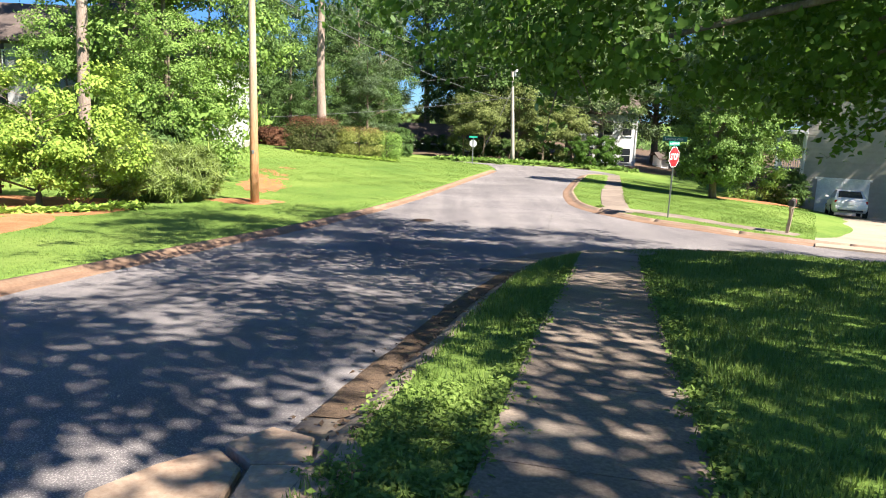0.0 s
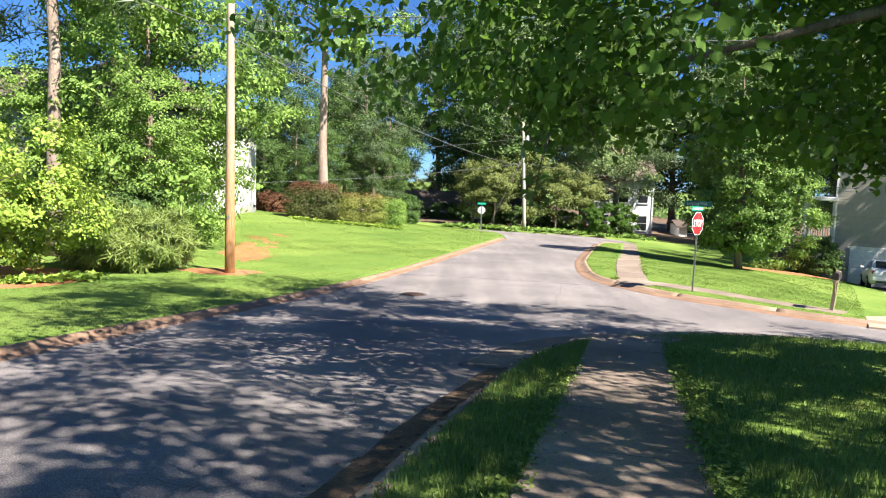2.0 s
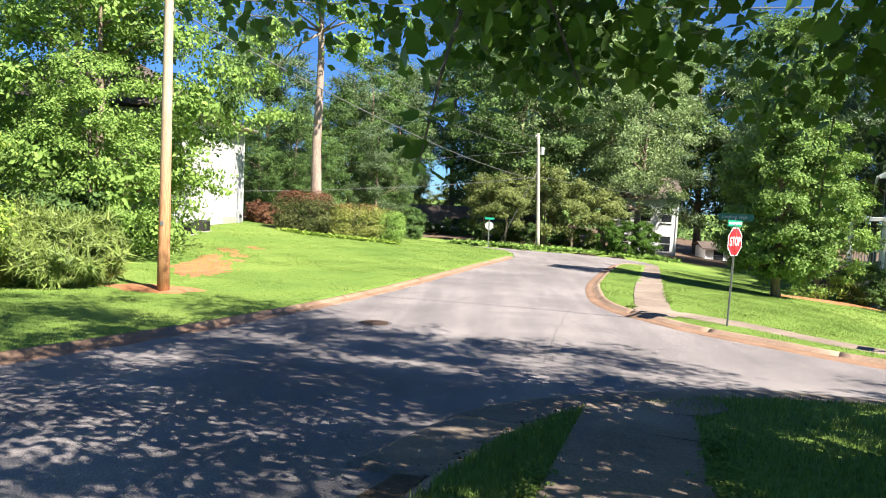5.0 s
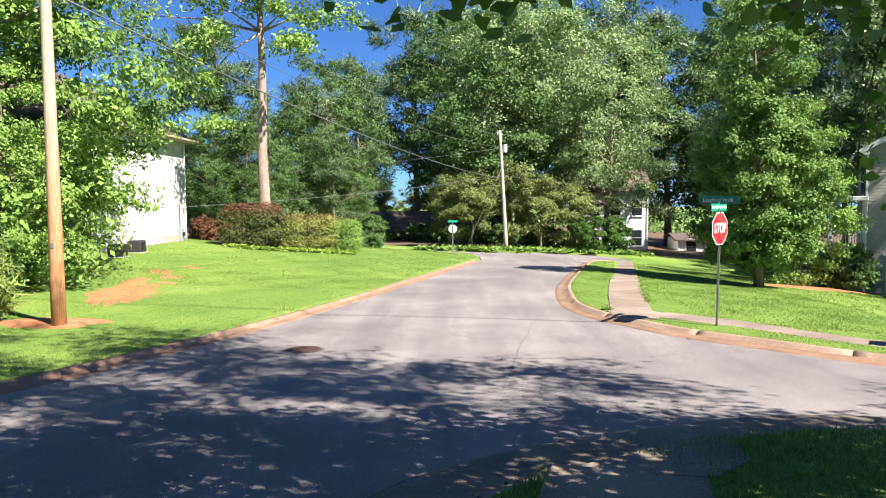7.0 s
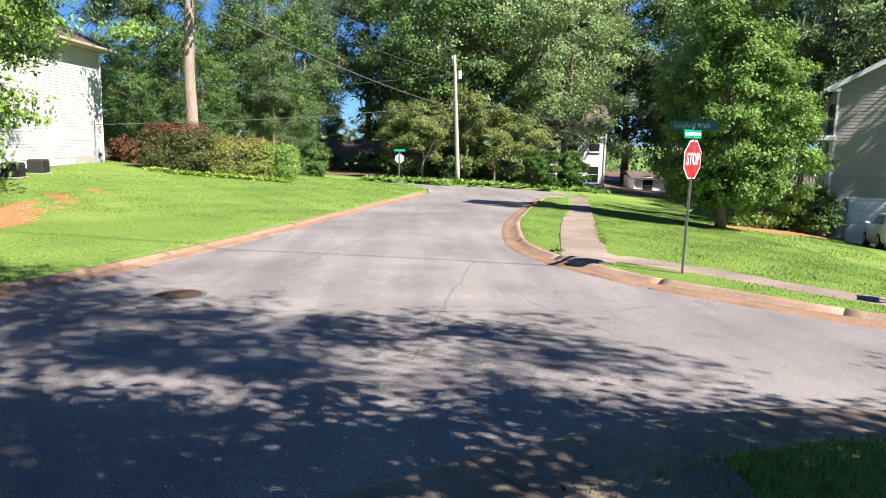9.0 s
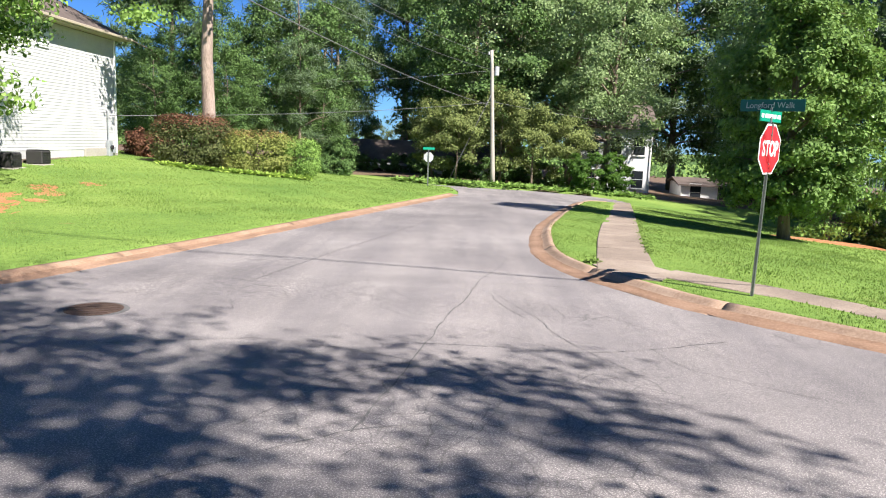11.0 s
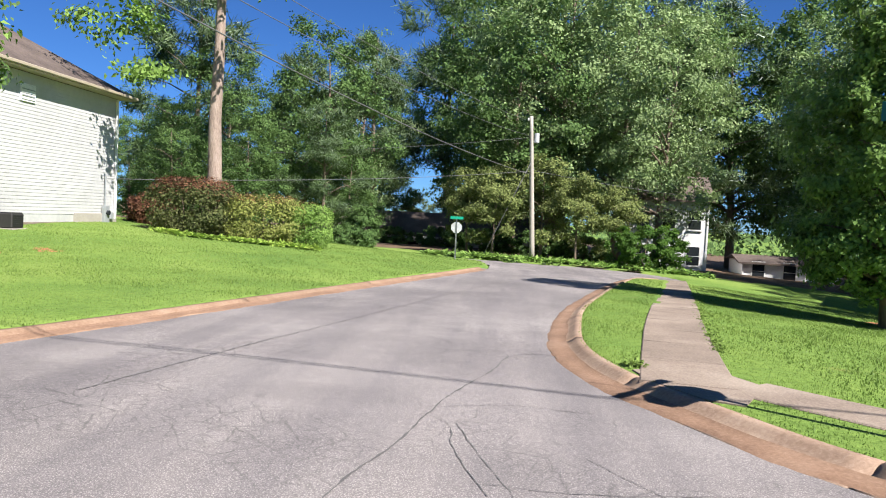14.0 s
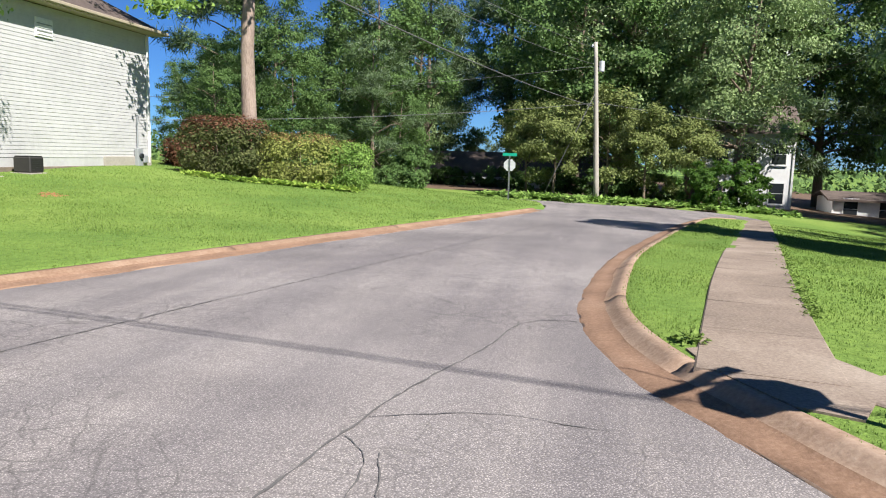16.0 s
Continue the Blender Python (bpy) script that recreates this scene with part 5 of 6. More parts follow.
def limb_frame(height, r0, targets, seed, lean=0.03, first=0.35):
    """A tapered trunk with limbs that bend out to given places."""
    r = np.random.default_rng(seed)
    ax, ay = r.normal(0, lean, 2)
    zs = np.linspace(0, height, 9)
    wob = r.normal(0, 0.02 * height / 9, (9, 2))
    wob[0] = 0
    pts = [(ax * z + w[0], ay * z + w[1], z) for z, w in zip(zs, wob)]
    rad = [r0 * (1.25 if i == 0 else 1) * (1 - 0.85 * (z / height)) for i, z in enumerate(zs)]
    pieces = [tube(pts, rad, 9)]
    for t in targets:
        z0 = min(max(height * first, t[2] - 0.45 * math.hypot(t[0], t[1])), height * 0.93)
        f = z0 / height
        a = np.array([ax * z0, ay * z0, z0])
        t = np.array(t)
        mid = a + (t - a) * 0.5 + np.array([0, 0, 0.06 * np.linalg.norm(t - a)]) + r.normal(0, 0.12, 3)
        rr = r0 * (1 - 0.85 * f) * 0.5
        pieces.append(tube([a, mid, t], [rr, rr * 0.6, rr * 0.18], 5))
    return pieces


def tree(name, label, m, height, trunk_r, crown, leaf_mat, bark=None, leaf=0.2, n=150, per=40, spread=0.7, seed=1, shape="leaf",
         hollow=0.5, limbs=14, cut=None, group="", droop=0.3, category="tree", first=0.3, sprays=9, twigs=()):
    """crown: list of (centre, radii, share) ellipsoids, in metres from the foot."""
    root = thing(name, label, category, m, group)
    allp, allo, allc = [], [], []
    for i, (c, rd, share) in enumerate(crown):
        p, o, cc = clumps(c, rd, int(n * share), per, spread, seed * 11 + i, hollow, cut, sprays)
        allp.append(p)
        allo.append(o)
        allc.append(cc)
    p, o, cc = np.concatenate(allp), np.concatenate(allo), np.concatenate(allc)
    r = np.random.default_rng(seed)
    pick = cc[r.choice(len(cc), min(limbs, len(cc)), replace=False)] if limbs else []
    stem, *arms = limb_frame(height, trunk_r, pick, seed, first=first)
    trunk = part("trunk", mesh_of("trunk", *stem, bark or BARK, True), root)
    for arm in arms:
        part("limb", mesh_of("limb", *arm, bark or BARK, True), trunk)
    for a, b, count in twigs:                 # thin hanging shoots: from, to, number of leaves
        a, b = np.array(a), np.array(b)
        f = r.uniform(0.15, 1.0, (count, 1))
        p = np.concatenate([p, a + (b - a) * f + r.normal(0, 0.09, (count, 3))])
        o = np.concatenate([o, r.normal(0, 0.4, (count, 3)) + np.array([0, 0, 0.8])])
        part("twig", mesh_of("twig", *tube([a, (a + b) / 2 + np.array([0, 0, 0.05]), b], [0.012, 0.008, 0.004], 5), bark or BARK, True), trunk)
    V, F = leaves(p, leaf, o, droop, seed, shape)
    part("crown", fast_mesh("crown", V, F, leaf_mat), root)
    return root


def at(x, y, turn=0.0, s=1.0, sink=0.05):
    z = float(ground_z(np.array([x]), np.array([y]))[0]) - sink
    return pose(x, y, z, 0, 0, turn) @ Matrix.Scale(s, 4)


# broad shade trees whose boughs hang over the near sidewalk
def shade_cut(c):
    low = 2.35 + 0.16 * np.clip(-c[:, 0] - 3.5, 0, 7)
    far = (c[:, 1] > 5.2) & (c[:, 2] < 6.0)
    gx, gy = c[:, 0] - 0.72 * c[:, 2], c[:, 1] + 0.62 * c[:, 2]
    gap = np.sin(gx * 1.5 + 1.1 * np.sin(gy * 0.7)) * np.sin(gy * 1.7 + 0.8 * np.sin(gx * 0.9)) > 0.74     # openings between the boughs, lined up with the sun to let sun spots through
    return (c[:, 2] > low) & ~far & ~gap


# top and rear lobes lie out of view, added to shade street and walk
tree("shade_tree", "large leafy maple overhanging the sidewalk and kerb", at(8.6, 8.8), 13.5, 0.32,
     [((-0.9, -0.2, 8.6), (8.2, 5.9, 6.6), 0.74), ((-2.6, 2.2, 12.0), (5.4, 4.4, 2.8), 0.5), ((0.6, -4.6, 8.5), (4.8, 2.6, 3.6), 0.27), ((-3.9, 2.8, 3.9), (4.9, 2.5, 1.5), 0.5), ((1.8, 3.6, 4.3), (4.2, 2.0, 1.7), 0.2), ((-2.0, 1.8, 3.0), (1.7, 1.5, 0.9), 0.06)],
     LEAF_SHADE, leaf=0.116, n=760, per=66, spread=0.5, sprays=4, seed=3, shape="maple", hollow=0.45, limbs=46, cut=shade_cut,
     twigs=[((-7.1, 1.2, 2.6), (-7.25, 1.1, 1.9), 40), ((-6.8, 1.4, 2.9), (-6.5, 1.5, 2.3), 26), ((-3.4, 5.6, 2.9), (-3.0, 6.7, 1.75), 34), ((-2.4, 5.6, 2.9), (-2.2, 6.5, 1.6), 26),
            ((-1.6, 2.4, 2.6), (-2.6, 2.6, 1.75), 60), ((-1.0, 1.6, 2.6), (-1.8, 1.4, 1.6), 60), ((-0.4, 3.0, 2.6), (-1.2, 3.2, 1.6), 60)])
# out of view behind the start; added to cast dappled shade on the walk
tree("shade_tree", "unseen leafy maple added to shade the start of the walk", at(8.4, -5.2), 14, 0.34,
     [((-0.6, 0.0, 8.8), (6.6, 6.4, 6.4), 1.0), ((-0.8, 5.4, 8.4), (4.8, 3.4, 3.6), 0.34)], LEAF_SHADE, leaf=0.165, n=600, per=46, spread=0.62, sprays=4, seed=5, shape="maple", hollow=0.45, limbs=30,
     cut=lambda c: (c[:, 2] > 3.6) & (np.sin(c[:, 0] * 1.4 - c[:, 2]) * np.sin((c[:, 1] + 0.62 * c[:, 2]) * 1.5) < 0.42))

# street-side pear
tree("pear_tree", "dense upright ornamental pear tree on the lawn", at(13.9, 37.2), 9.5, 0.17,
     [((0, 0, 3.9), (2.0, 2.0, 3.2), 1.0), ((0, 0, 8.0), (1.3, 1.3, 3.6), 0.5), ((0, 0, 2.0), (1.7, 1.7, 1.0), 0.3)], LEAF_PEAR, leaf=0.14, n=660, per=62, spread=0.27, sprays=6, seed=8, hollow=0.68, limbs=40, first=0.12)
tree("side_tree", "bushy young tree with bright green leaves", at(17.6, 41.8), 7, 0.12,
     [((0, 0, 3.4), (2.0, 2.0, 2.9), 1.0), ((0, 0, 6.2), (1.1, 1.1, 1.7), 0.25)], LEAF_LIGHT, leaf=0.14, n=220, per=60, spread=0.34, seed=9, hollow=0.55, limbs=20, first=0.1)

# tall tree by the white house with a bare trunk
tree("tall_tree", "tall tree with bare pale trunk above a hedge", at(-8.3, 48.4), 20, 0.34,
     [((0, 0, 17), (5.4, 5.4, 4.8), 0.9), ((-3.4, -1.2, 11.4), (2.2, 1.8, 2.0), 0.2), ((2.6, -1.0, 11.6), (2.3, 1.8, 1.7), 0.2), ((-2.6, -2.4, 7.6), (0.7, 0.5, 1.6), 0.06)],
     LEAF_LIGHT, PALE_BARK, leaf=0.24, n=260, per=44, spread=0.55, seed=12, hollow=0.5, limbs=14, first=0.58)

# wood behind: three kinds, repeated
deep = tree("woodland_tree", "tall leafy green woodland tree", at(4.6, 73), 17, 0.3,
            [((0, 0, 12), (4.9, 4.9, 7.4), 1.0), ((0.8, -0.5, 5.8), (4.0, 4.0, 3.4), 0.45)], LEAF_WOOD, leaf=0.26, n=440, per=42, spread=0.6, sprays=6, seed=21, hollow=0.5, limbs=24, group="wood", first=0.2)
oak = tree("woodland_oak", "tall grey-green woodland oak", at(40, 80), 17, 0.34,
           [((0, 0, 12.5), (5.6, 5.6, 7.2), 1.0), ((0, -0.5, 6.0), (4.6, 4.6, 2.6), 0.3)], LEAF_OAK, leaf=0.24, n=440, per=43, spread=0.62, sprays=6, seed=22, hollow=0.45, limbs=26, group="wood", first=0.25)
pine = tree("woodland_pine", "tall pine with ragged needled boughs", at(-16, 63.5), 17, 0.26,
            [((0, 0, 8.5), (3.8, 3.8, 5.5), 0.8), ((0, 0, 13.5), (2.4, 2.4, 4.5), 0.5)], NEEDLE, leaf=0.55, n=210, per=55, spread=0.55, seed=23, shape="needle", hollow=0.3, limbs=40, group="wood", droop=0.0, first=0.25)
small = tree("understorey_tree", "small layered light green tree at the wood's edge", at(3.4, 65.5), 4.5, 0.1,
             [((0, 0, 3.3), (2.2, 2.2, 1.9), 1.0), ((0.3, 0, 4.6), (1.4, 1.4, 1.2), 0.4)], LEAF_EDGE, leaf=0.16, n=150, per=50, spread=0.33, seed=24, hollow=0.35, limbs=14, group="wood edge", first=0.2)

WOODS = [
    (deep, -7.8, 66, 40, 0.74), (oak, 7.8, 76, 100, 1.2), (oak, 12.8, 76, 160, 1.15), (deep, 17.5, 90, 220, 1.4), (deep, 1.6, 92, 300, 1.3), (pine, -2.8, 100, 70, 1.6),
    (oak, 15.0, 71.5, 130, 0.9), (oak, 38, 60, 200, 1.1), (oak, 9.0, 84, 20, 1.4),
    (deep, -13.2, 62, 15, 0.6), (deep, -21, 72, 75, 0.5), (deep, -27, 76, 190, 0.45), (deep, -17.5, 66, 260, 0.5),
    (pine, -10.5, 70, 10, 0.8), (pine, -7.2, 78, 50, 1.0), (pine, 22.5, 90, 90, 1.5), (pine, 29.5, 58, 140, 1.35), (pine, 35, 62, 190, 1.3), (pine, 4, 96, 240, 1.5),
    (deep, 44, 74, 340, 1.4), (deep, 47, 62, 30, 1.3), (oak, 33, 52, 250, 1.1), (oak, 40, 50, 300, 1.2), (deep, 49, 56, 80, 1.3),
    (deep, 27, 94, 120, 1.45), (deep, 35, 90, 270, 1.4), (oak, -11, 90, 130, 0.9), (deep, -16, 84, 210, 0.62), (oak, 46, 78, 10, 1.4),
    (oak, 25, 62, 80, 0.9), (deep, 32, 36, 10, 1.1), (deep, 37.5, 40, 80, 1.2), (oak, 33.5, 28.5, 150, 0.9),
    (small, 6.6, 66.5, 70, 1.15), (small, 1.7, 66.8, 190, 0.95), (small, 8.8, 65.6, 250, 0.95), (small, 11.3, 66.8, 20, 0.9),
    (deep, -10.5, 58.5, 45, 0.36), (deep, -14.5, 57.5, 200, 0.36), (pine, -6.4, 60, 120, 0.5), (deep, -5.6, 62.5, 250, 0.34),
    (deep, -24, 100, 15, 0.8), (deep, -12, 106, 80, 1.1), (deep, 9, 104, 190, 1.5), (oak, 22, 106, 250, 1.5), (deep, 38, 104, 300, 1.5), (deep, 55, 92, 10, 1.5), (deep, -34, 92, 100, 0.7),
    (small, -16, 114, 0, 1.0), (small, -12, 112, 90, 0.9), (small, -8, 113, 200, 1.0), (small, -4, 112, 30, 0.9), (small, 0, 114, 150, 1.0),
]
for kind, x, y, turn, s in WOODS:
    copy_thing(kind, at(x, y, turn, s))

# shrubs and trees on the bank beside the pole
bank = tree("bank_tree", "dense leafy tree crowding the bank beside the pole", at(-11.8, 31.2, 0, 1.1), 10, 0.16,
            [((0, 0, 6.0), (3.3, 3.3, 4.8), 1.0), ((0.6, 0, 2.3), (2.6, 2.6, 1.9), 0.4), ((0, 0, 10.0), (2.4, 2.4, 2.6), 0.4)], LEAF_LIGHT, leaf=0.19, n=300, per=44, spread=0.45, sprays=7, seed=31, hollow=0.5, limbs=30, group="bank trees", first=0.1)
for x, y, turn, s in ((-14.6, 28.4, 80, 0.5), (-13.4, 34.4, 10, 0.85), (-18.2, 26.6, 150, 0.5), (-20.5, 31, 300, 0.42), (-22.5, 25.5, 20, 0.8), (-10.9, 29.0, 100, 0.5), (-26, 29, 200, 0.9), (-16.2, 33.5, 30, 0.45), (-30, 44, 60, 0.9), (-24.5, 52, 250, 0.6)):
    copy_thing(bank, at(x, y, turn, s))
bankpine = tree("bank_pine", "tall bare-trunked pine behind the shrubs", at(-13.4, 27.2), 19, 0.27,
                [((0, 0, 15.5), (3.6, 3.6, 4.5), 1.0), ((0.8, 0, 9.5), (1.8, 1.8, 0.8), 0.15)], NEEDLE, PALE_BARK, leaf=0.5, n=150, per=55, spread=0.5, seed=33, shape="needle", hollow=0.3, limbs=26, group="bank pines", droop=0.0, first=0.5)
for x, y, turn, s in ((-16.6, 26.4, 90, 0.9), (-16.0, 37.2, 200, 1.0)):
    copy_thing(bankpine, at(x, y, turn, s))
tree("house_tree", "slender tree with boughs reaching before the white house", at(-11.4, 35.2), 9, 0.1,
     [((0.9, -0.2, 7.0), (2.2, 2.0, 2.6), 1.0), ((-0.6, 0.6, 4.6), (1.3, 1.3, 1.2), 0.25)], LEAF_WOOD, leaf=0.17, n=130, per=40, spread=0.42, seed=37, hollow=0.4, limbs=18, first=0.3)
tree("dogwood", "spreading shrubby dogwood with yellow-green leaves", at(-12.2, 21.6), 3.6, 0.09,
     [((0, 0, 3.2), (2.5, 2.2, 1.0), 1.0), ((0.8, -0.4, 2.0), (2.3, 2.0, 0.8), 0.8), ((1.7, 0.4, 1.3), (1.6, 1.4, 0.8), 0.5), ((-0.8, -0.8, 1.2), (1.8, 1.5, 0.6), 0.4)], LEAF_YELLOW, leaf=0.13, n=130, per=70, spread=0.28, seed=35, hollow=0.25, limbs=24, first=0.15, category="shrub")
tree("dogwood", "low yellow-green dogwood over red mulch", at(-15.4, 20.4), 3.2, 0.08,
     [((0, 0, 2.6), (2.2, 2.0, 0.9), 1.0), ((0.6, -0.3, 1.4), (2.2, 1.8, 0.7), 0.8)], LEAF_YELLOW, leaf=0.13, n=110, per=66, spread=0.28, seed=36, hollow=0.25, limbs=18, first=0.15, category="shrub")


def shrub(name, label, x, y, rx, ry, h, mat, leaf, n, per, seed, top=None, turn=0.0, shape="leaf", flat=False):
    """A shrub of several stems; top: another leaf colour for its upper shoots."""
    root = thing(name, label, "shrub", at(x, y, turn))
    r = np.random.default_rng(seed)
    stems = [tube([(r.normal(0, rx * 0.15), r.normal(0, ry * 0.15), 0), (r.normal(0, rx * 0.5), r.normal(0, ry * 0.5), h * 0.75)], [0.03, 0.01], 5) for _ in range(4)]
    for stem in stems:
        part("stem", mesh_of("stem", *stem, BARK), root)
    p, o, c = clumps((0, 0, h * 0.46), (rx * 0.92, ry * 0.9, h * 0.46), int(n * 1.7), per, 0.15, seed, 0.72, None, 5)
    p[:, 2] = np.maximum(p[:, 2], 0.03)
    if top is not None:
        hi = p[:, 2] > h * r.normal(0.8, 0.1, len(p))
        V, F = leaves(p[hi], leaf, o[hi] + np.array([0, 0, 0.5]), -0.3, seed + 1, shape)
        part("upper_growth", fast_mesh("upper_growth", V, F, top), root, "reddish-brown young growth")
        p, o = p[~hi], o[~hi]
    V, F = leaves(p, leaf, o, 0.1, seed, shape)
    part("foliage", fast_mesh("foliage", V, F, mat), root)
    return root


def hedge(name, label, x, y, rx, ry, h, mat, leaf, n, seed, top=None, share=0.8, square=0.62):
    """A clipped shrub: leaves set close over a rounded block, thinning inwards."""
    root = thing(name, label, "shrub", at(x, y))
    r = np.random.default_rng(seed)
    for _ in range(5):
        a, b = r.normal(0, 0.12, 2) * (rx, ry), r.uniform(-0.6, 0.6, 2) * (rx, ry)
        part("stem", mesh_of("stem", *tube([(a[0], a[1], 0), (b[0], b[1], h * 0.8)], [0.03, 0.008], 5), BARK), root)
    d = r.normal(size=(n, 3))
    d /= np.linalg.norm(d, axis=1)[:, None]
    q = np.sign(d) * np.abs(d) ** square
    swell = 1 + 0.07 * np.sin(q[:, 0] * 5 + seed) * np.sin(q[:, 1] * 4 + q[:, 2] * 5) + 0.05 * np.sin(q[:, 0] * 13) * np.sin(q[:, 2] * 11 + q[:, 1] * 9)
    depth = 1 - 0.45 * r.uniform(0, 1, n) ** 2.2 + r.normal(0, 0.025, n)
    p = q * (swell * depth)[:, None] * np.array([rx, ry, h * 0.5]) + np.array([0, 0, h * 0.5])
    p[:, 2] = np.maximum(p[:, 2], 0.02)
    o = d + np.array([0, 0, 0.2])
    if top is not None:
        hi = p[:, 2] > h * r.normal(share, 0.1, n)
        shoots = p[hi] + np.array([0, 0, 1.0]) * r.uniform(0, 0.22, hi.sum())[:, None] ** 1.5
        V, F = leaves(shoots, leaf, o[hi] + np.array([0, 0, 0.5]), -0.5, seed + 1)
        part("upper_growth", fast_mesh("upper_growth", V, F, top), root, "reddish-brown young growth")
        p, o = p[~hi], o[~hi]
    V, F = leaves(p, leaf, o, 0.1, seed)
    part("foliage", fast_mesh("foliage", V, F, mat), root)
    return root


hedge("barberry_shrub", "rounded dark shrub with reddish-brown top", -8.5, 47.0, 1.75, 1.3, 2.3, LEAF_HEDGE, 0.11, 15000, 41, LEAF_RED, 0.82)
hedge("clipped_hedge", "clipped olive-green hedge with bronze tips", -5.5, 47.1, 1.6, 1.1, 1.95, LEAF_OLIVE, 0.10, 12000, 42, LEAF_BRONZE, 0.93)
hedge("clipped_hedge", "clipped hedge with bronze new growth and yellow-green end", -3.75, 47.4, 0.95, 1.0, 1.85, LEAF_LIGHT, 0.09, 8000, 43, LEAF_BRONZE, 1.05, 0.7)
shrub("juniper_bush", "feathery grey-green juniper bush", -9.7, 24.6, 2.0, 1.6, 1.85, JUNIPER, 0.26, 300, 50, 44, shape="needle")
shrub("juniper_bush", "dark green bush at the foot of the bank", -11.4, 28.0, 1.8, 1.8, 2.6, LEAF_WOOD, 0.16, 240, 40, 45)
shrub("corner_bush", "dark round bush at the end of the far sidewalk", 12.9, 63.2, 2.3, 1.6, 2.9, LEAF_SHADE, 0.16, 260, 40, 46)
shrub("porch_bush", "dark bush below the porch", 20.2, 42.6, 1.2, 0.9, 2.2, LEAF_WOOD, 0.13, 180, 36, 47)
shrub("conical_shrub", "small conical evergreen at the lawn edge", -3.4, 57.0, 0.8, 0.8, 2.4, LEAF_WOOD, 0.12, 160, 40, 48)
shrub("low_bush", "low dark bush behind the hedge", -4.2, 54.6, 1.6, 0.9, 0.8, LEAF_WOOD, 0.12, 160, 36, 49)
shrub("red_bush", "dark red bush beside the white house", -11.9, 50.2, 1.0, 0.9, 1.3, LEAF_RED, 0.12, 140, 36, 50)


for i, (x, y, s) in enumerate(((-8, 63.5, 1.2), (-5.2, 78.6, 0.85), (-1.2, 78.4, 1.0), (9.5, 69.5, 1.1), (6.5, 71, 1.2), (2.5, 70.5, 1.1), (-12, 60.5, 1.2))):
    shrub("wood_edge_bush", "dark green undergrowth bush at the wood's edge", x, y, 1.9 * s, 1.2 * s, 1.7 * s, LEAF_WOOD, 0.2, 110, 30, 70 + i)


def far_woods():
    """A low ragged belt of distant foliage that closes the view beyond the wood."""
    r = np.random.default_rng(77)
    n = 9000
    x, y = r.uniform(-120, 150, n), 150 + r.normal(0, 4, n)
    top = 4.2 + 1.2 * np.sin(x * 0.13) + 0.8 * np.sin(x * 0.41 + 1)
    z = land(x, y) + r.uniform(0, 1, n) * top
    V, F = leaves(np.column_stack([x, y, z]), 1.1, np.tile([0.3, -0.8, 0.3], (n, 1)), 0.2, 78)
    tagged(part("far_woods", fast_mesh("far_woods", V, F, LEAF_WOOD)), "distant dark green belt of woodland", "woods", kind="stuff")


far_woods()


def border(name, label, pts, n, h, mat, seed, leaf=0.22, width=0.35):
    """A row of low tufted plants as one bed."""
    r = np.random.default_rng(seed)
    line = spline(pts, 0.2)
    i = r.uniform(0, len(line) - 1.01, n)
    base = line[i.astype(int)] + r.normal(0, width * 0.5, (n, 2))
    z = ground_z(base[:, 0], base[:, 1])
    p = np.repeat(np.column_stack([base, z + 0.02]), 14, 0) + r.normal(0, 0.05, (n * 14, 3)) * [1, 1, 0.3] + np.array([0, 0, h * 0.2])
    V, F = leaves(p, leaf, np.tile([0, 0, 1.0], (len(p), 1)), -0.5, seed)
    tagged(part(name, fast_mesh(name, V, F, mat)), label, "plants", kind="stuff")


border("lily_border", "row of yellow-green lily tufts along the bed", [(-14.2, 18.6), (-11.4, 20.3), (-9.6, 22.2)], 150, 0.3, LEAF_YELLOW, 61)
border("hedge_border", "pale yellow-green ground cover before the hedge", [(-9.2, 45.5), (-6.5, 45.7), (-3.0, 46.3)], 240, 0.25, LEAF_YELLOW, 62, 0.2, 0.4)
border("wood_edge_weeds", "low weeds and ferns at the edge of the wood", [(0.5, 64.3), (6, 63.3), (16, 62)], 300, 0.4, LEAF_LIGHT, 63, 0.36, 1.6)
border("kerb_weeds", "weeds growing in the broken kerb", [(-0.9, 4.1), (-0.2, 6.6), (0.8, 10.6)], 26, 0.1, GRASS_SHADE, 64, 0.07, 0.16)
border("verge_weeds", "clover and broad weeds in the verge beside the kerb", [(-0.35, 2.6), (-0.1, 3.6), (0.05, 4.6)], 240, 0.08, GRASS_SHADE, 65, 0.04, 0.35)
border("path_edge_weeds", "straggling grass along the near sidewalk", [(0.1, 3.1), (1.15, 7.6), (2.2, 12)], 220, 0.07, GRASS_SHADE, 66, 0.045, 0.09)
border("path_edge_weeds", "straggling grass along the near lawn edge", [(1.45, 3.1), (2.5, 7.6), (3.9, 13.4)], 260, 0.07, GRASS_SHADE, 67, 0.05, 0.1)
border("far_path_weeds", "tufts growing at the edge of the far sidewalk", [(7.35, 28.5), (8.1, 32.2), (10.1, 41)], 130, 0.05, GRASS_SHADE, 68, 0.05, 0.06)
border("gutter_weeds", "small weeds in the joint of the corner kerb", [(5.1, 27.6), (5.5, 26.1), (6.2, 24.4), (7.2, 22.9)], 40, 0.05, GRASS_SHADE, 69, 0.05, 0.05)
border("corner_tuft", "small tuft of grass where the kerb meets the far sidewalk", [(5.9, 26.95), (5.96, 27.1)], 12, 0.06, GRASS_SHADE, 71, 0.07, 0.07)
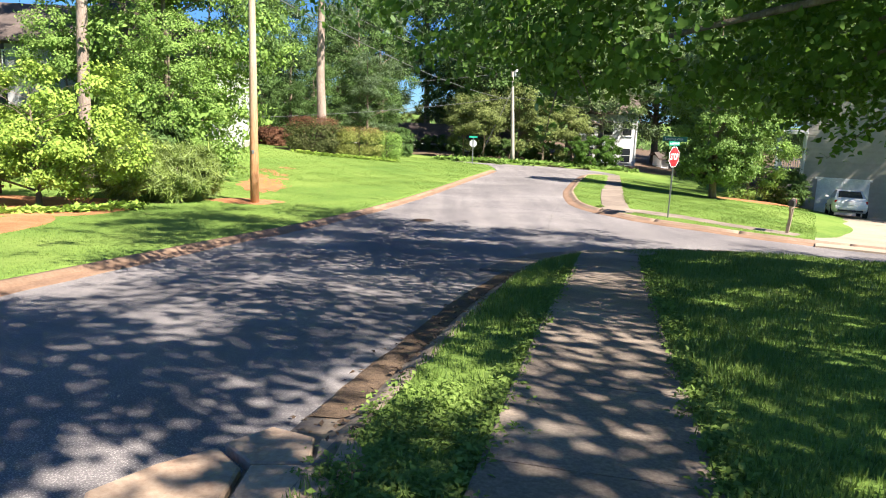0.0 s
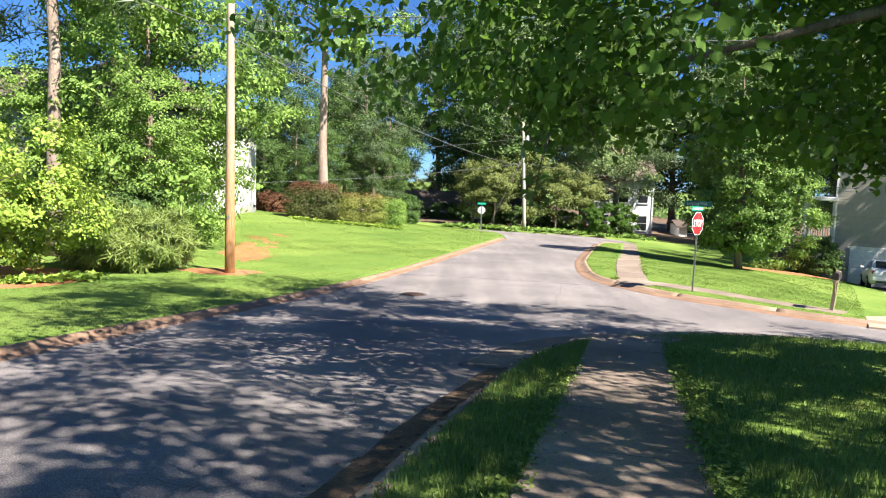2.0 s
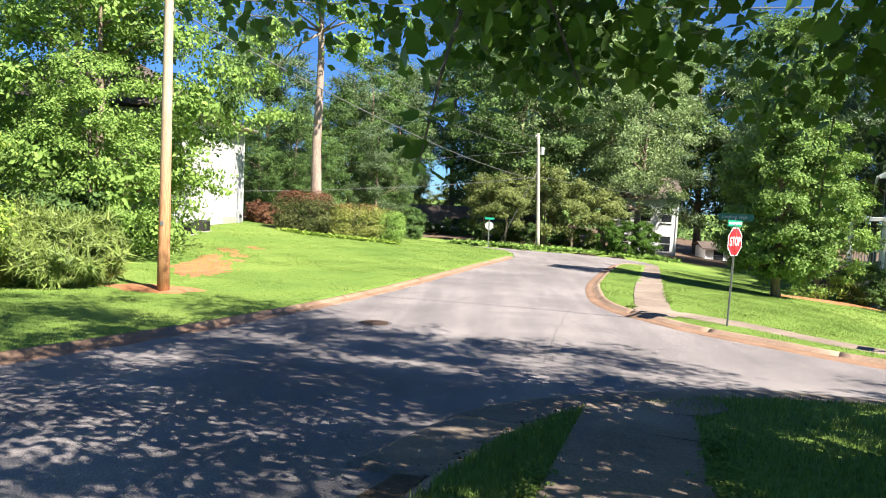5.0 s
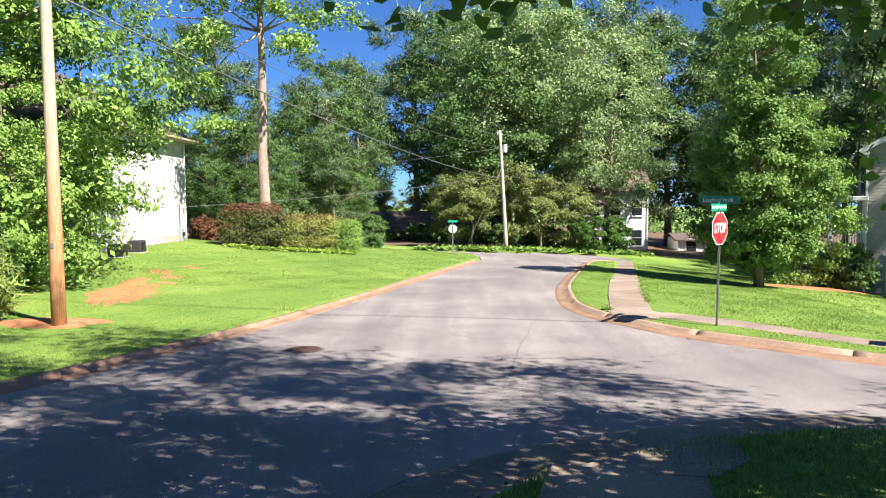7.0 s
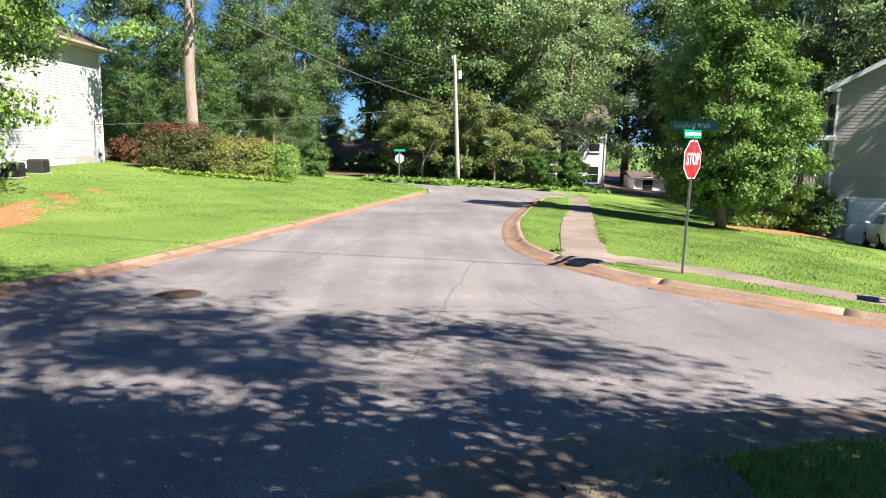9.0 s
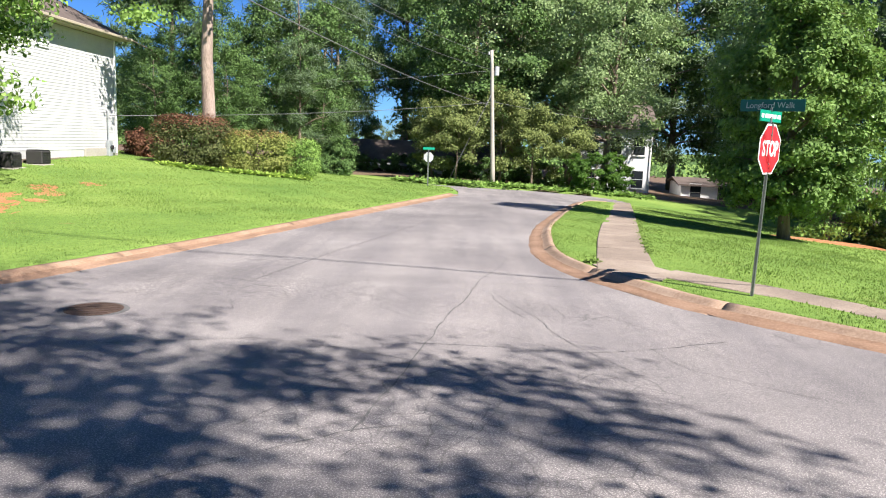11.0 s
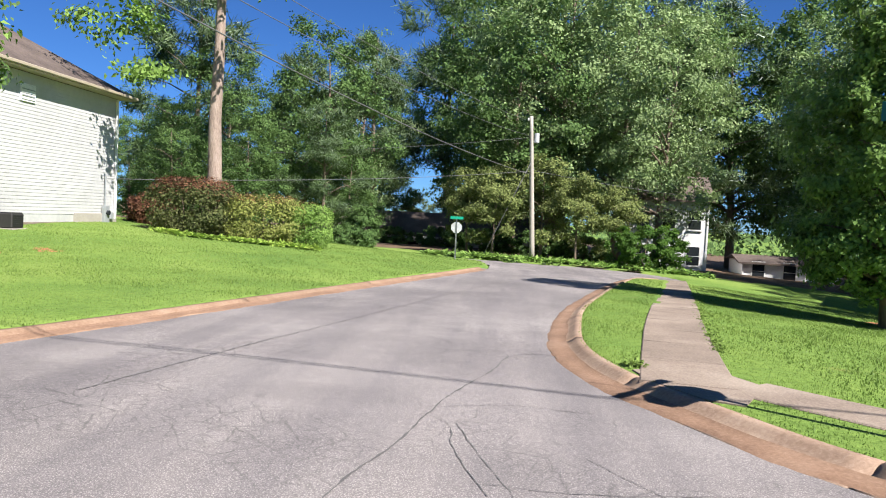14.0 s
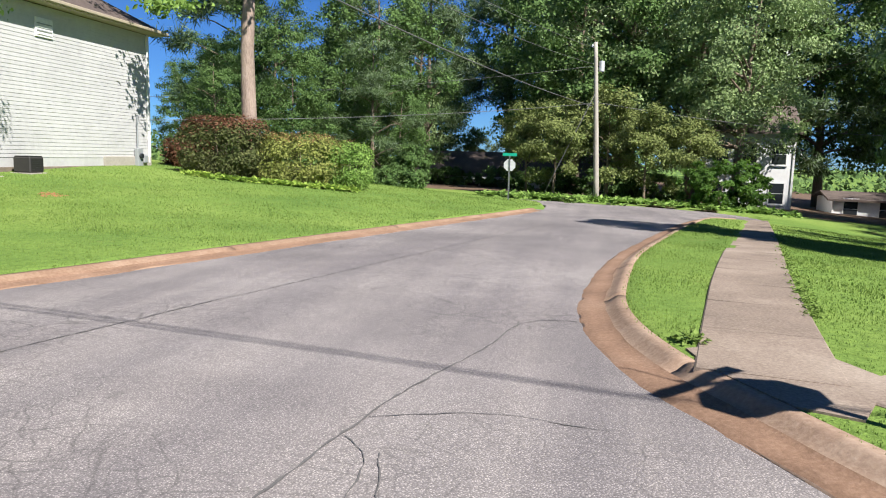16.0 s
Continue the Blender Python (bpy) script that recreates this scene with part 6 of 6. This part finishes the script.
border("apron_tuft", "single tuft of grass on the broken apron", [(-0.95, 3.5), (-0.85, 3.6)], 14, 0.08, GRASS_SHADE, 70, 0.08, 0.12)

# ---- grass ----
def blades(name, label, x0, x1, y0, y1, n, h, w, mat, seed, keep=None, lean=0.5):
    """Upright bent blades over the lawn, clear of paths, beds and road."""
    r = np.random.default_rng(seed)
    x, y = r.uniform(x0, x1, n), r.uniform(y0, y1, n)
    ok = np.ones(n, bool)
    if keep is not None:
        ok &= keep(x, y)
    x, y = x[ok], y[ok]
    off = off_road(x, y)
    ok = off > KERB_W - 0.05
    for line, half in ((NEAR_WALK, 0.57), (FAR_WALK, 0.47), (SIDE_WALK, 0.37), (DRIVEWAY, 1.7)):
        ok &= reach(spline(line, 0.6), x, y) > half + r.normal(0, 0.025, len(x))
    ok &= ~inside(np.array([(5.7, 26.75), (6.29, 25.3), (6.65, 25.2), (7.15, 26.2), (6.9, 26.85), (6.35, 27.4), (5.9, 27.45)]), x, y)
    thin = np.sin(x * 1.9 + 1.7 * np.sin(y * 0.8)) * np.sin(y * 1.6 + np.sin(x * 0.9)) + r.normal(0, 0.5, len(x))
    ok &= thin > -1.0
    x, y, off = x[ok], y[ok], off[ok]
    n = len(x)
    z = ground_z(x, y, off) - 0.006
    tall = h * r.uniform(0.5, 1.25, n) * (1 + 0.35 * np.sin(x * 2.3) * np.sin(y * 1.9))
    a = r.uniform(0, 6.283, n)
    dx, dy = np.cos(a), np.sin(a)
    b = r.uniform(0, 6.283, n)
    lx, ly = np.cos(b) * tall * lean * r.uniform(0.2, 1, n), np.sin(b) * tall * lean * r.uniform(0.2, 1, n)
    ww = w * r.uniform(0.6, 1.3, n)
    V = np.stack([np.stack([x - dx * ww, y - dy * ww, z], 1), np.stack([x + dx * ww, y + dy * ww, z], 1), np.stack([x + lx, y + ly, z + tall], 1)], 1).reshape(-1, 3)
    tagged(part(name, fast_mesh(name, V, np.arange(3 * n).reshape(n, 3), mat)), label, "grass", kind="stuff")


blades("verge_grass", "lush uneven grass on the verge beside the near sidewalk", -2.2, 3.2, 1.0, 15.6, 60000, 0.075, 0.007, GRASS_SHADE, 1)
blades("near_lawn_grass", "rough shaded grass beside the near sidewalk", 0.6, 10, 1.0, 16.6, 110000, 0.07, 0.008, GRASS_SHADE, 2)
blades("left_lawn_grass", "bright mown grass across the street", -13, 1, 8, 36, 150000, 0.03, 0.009, GRASS_SHADE, 3)
blades("corner_lawn_grass", "bright mown grass on the corner lawn", 5, 14, 21, 42, 170000, 0.027, 0.007, GRASS_SHADE, 4)
blades("far_lawn_grass", "sunlit lawn grass rising to the hedge", -14, 4, 32, 54, 90000, 0.045, 0.013, GRASS_SHADE, 5)
blades("slope_lawn_grass", "lawn grass falling away to the driveway", 8, 24, 22, 50, 60000, 0.045, 0.014, GRASS_SHADE, 6)


# ---- litter along the near kerb ----
def gutter_litter():
    r = np.random.default_rng(9)
    line = spline(NEAR_EDGE[6:-2], 0.2)
    i = r.integers(0, len(line), 900)
    p = line[i] + r.normal(0, 0.14, (900, 2)) + np.array([0.16, 0])
    z = np.maximum(land(p[:, 0], p[:, 1]) + 0.012, ground_z(p[:, 0], p[:, 1]))
    off = off_road(p[:, 0], p[:, 1])
    z = land(p[:, 0], p[:, 1]) + 0.014 + 0.12 * smooth(0.2, 0.36, off)
    V, F = leaves(np.column_stack([p, z]), 0.055, None, 0.0, 10, flat=0.9)
    tagged(part("leaf_litter", fast_mesh("leaf_litter", V, F, LITTER)), "dry brown leaves and grit along the broken kerb", "litter", kind="stuff")


gutter_litter()
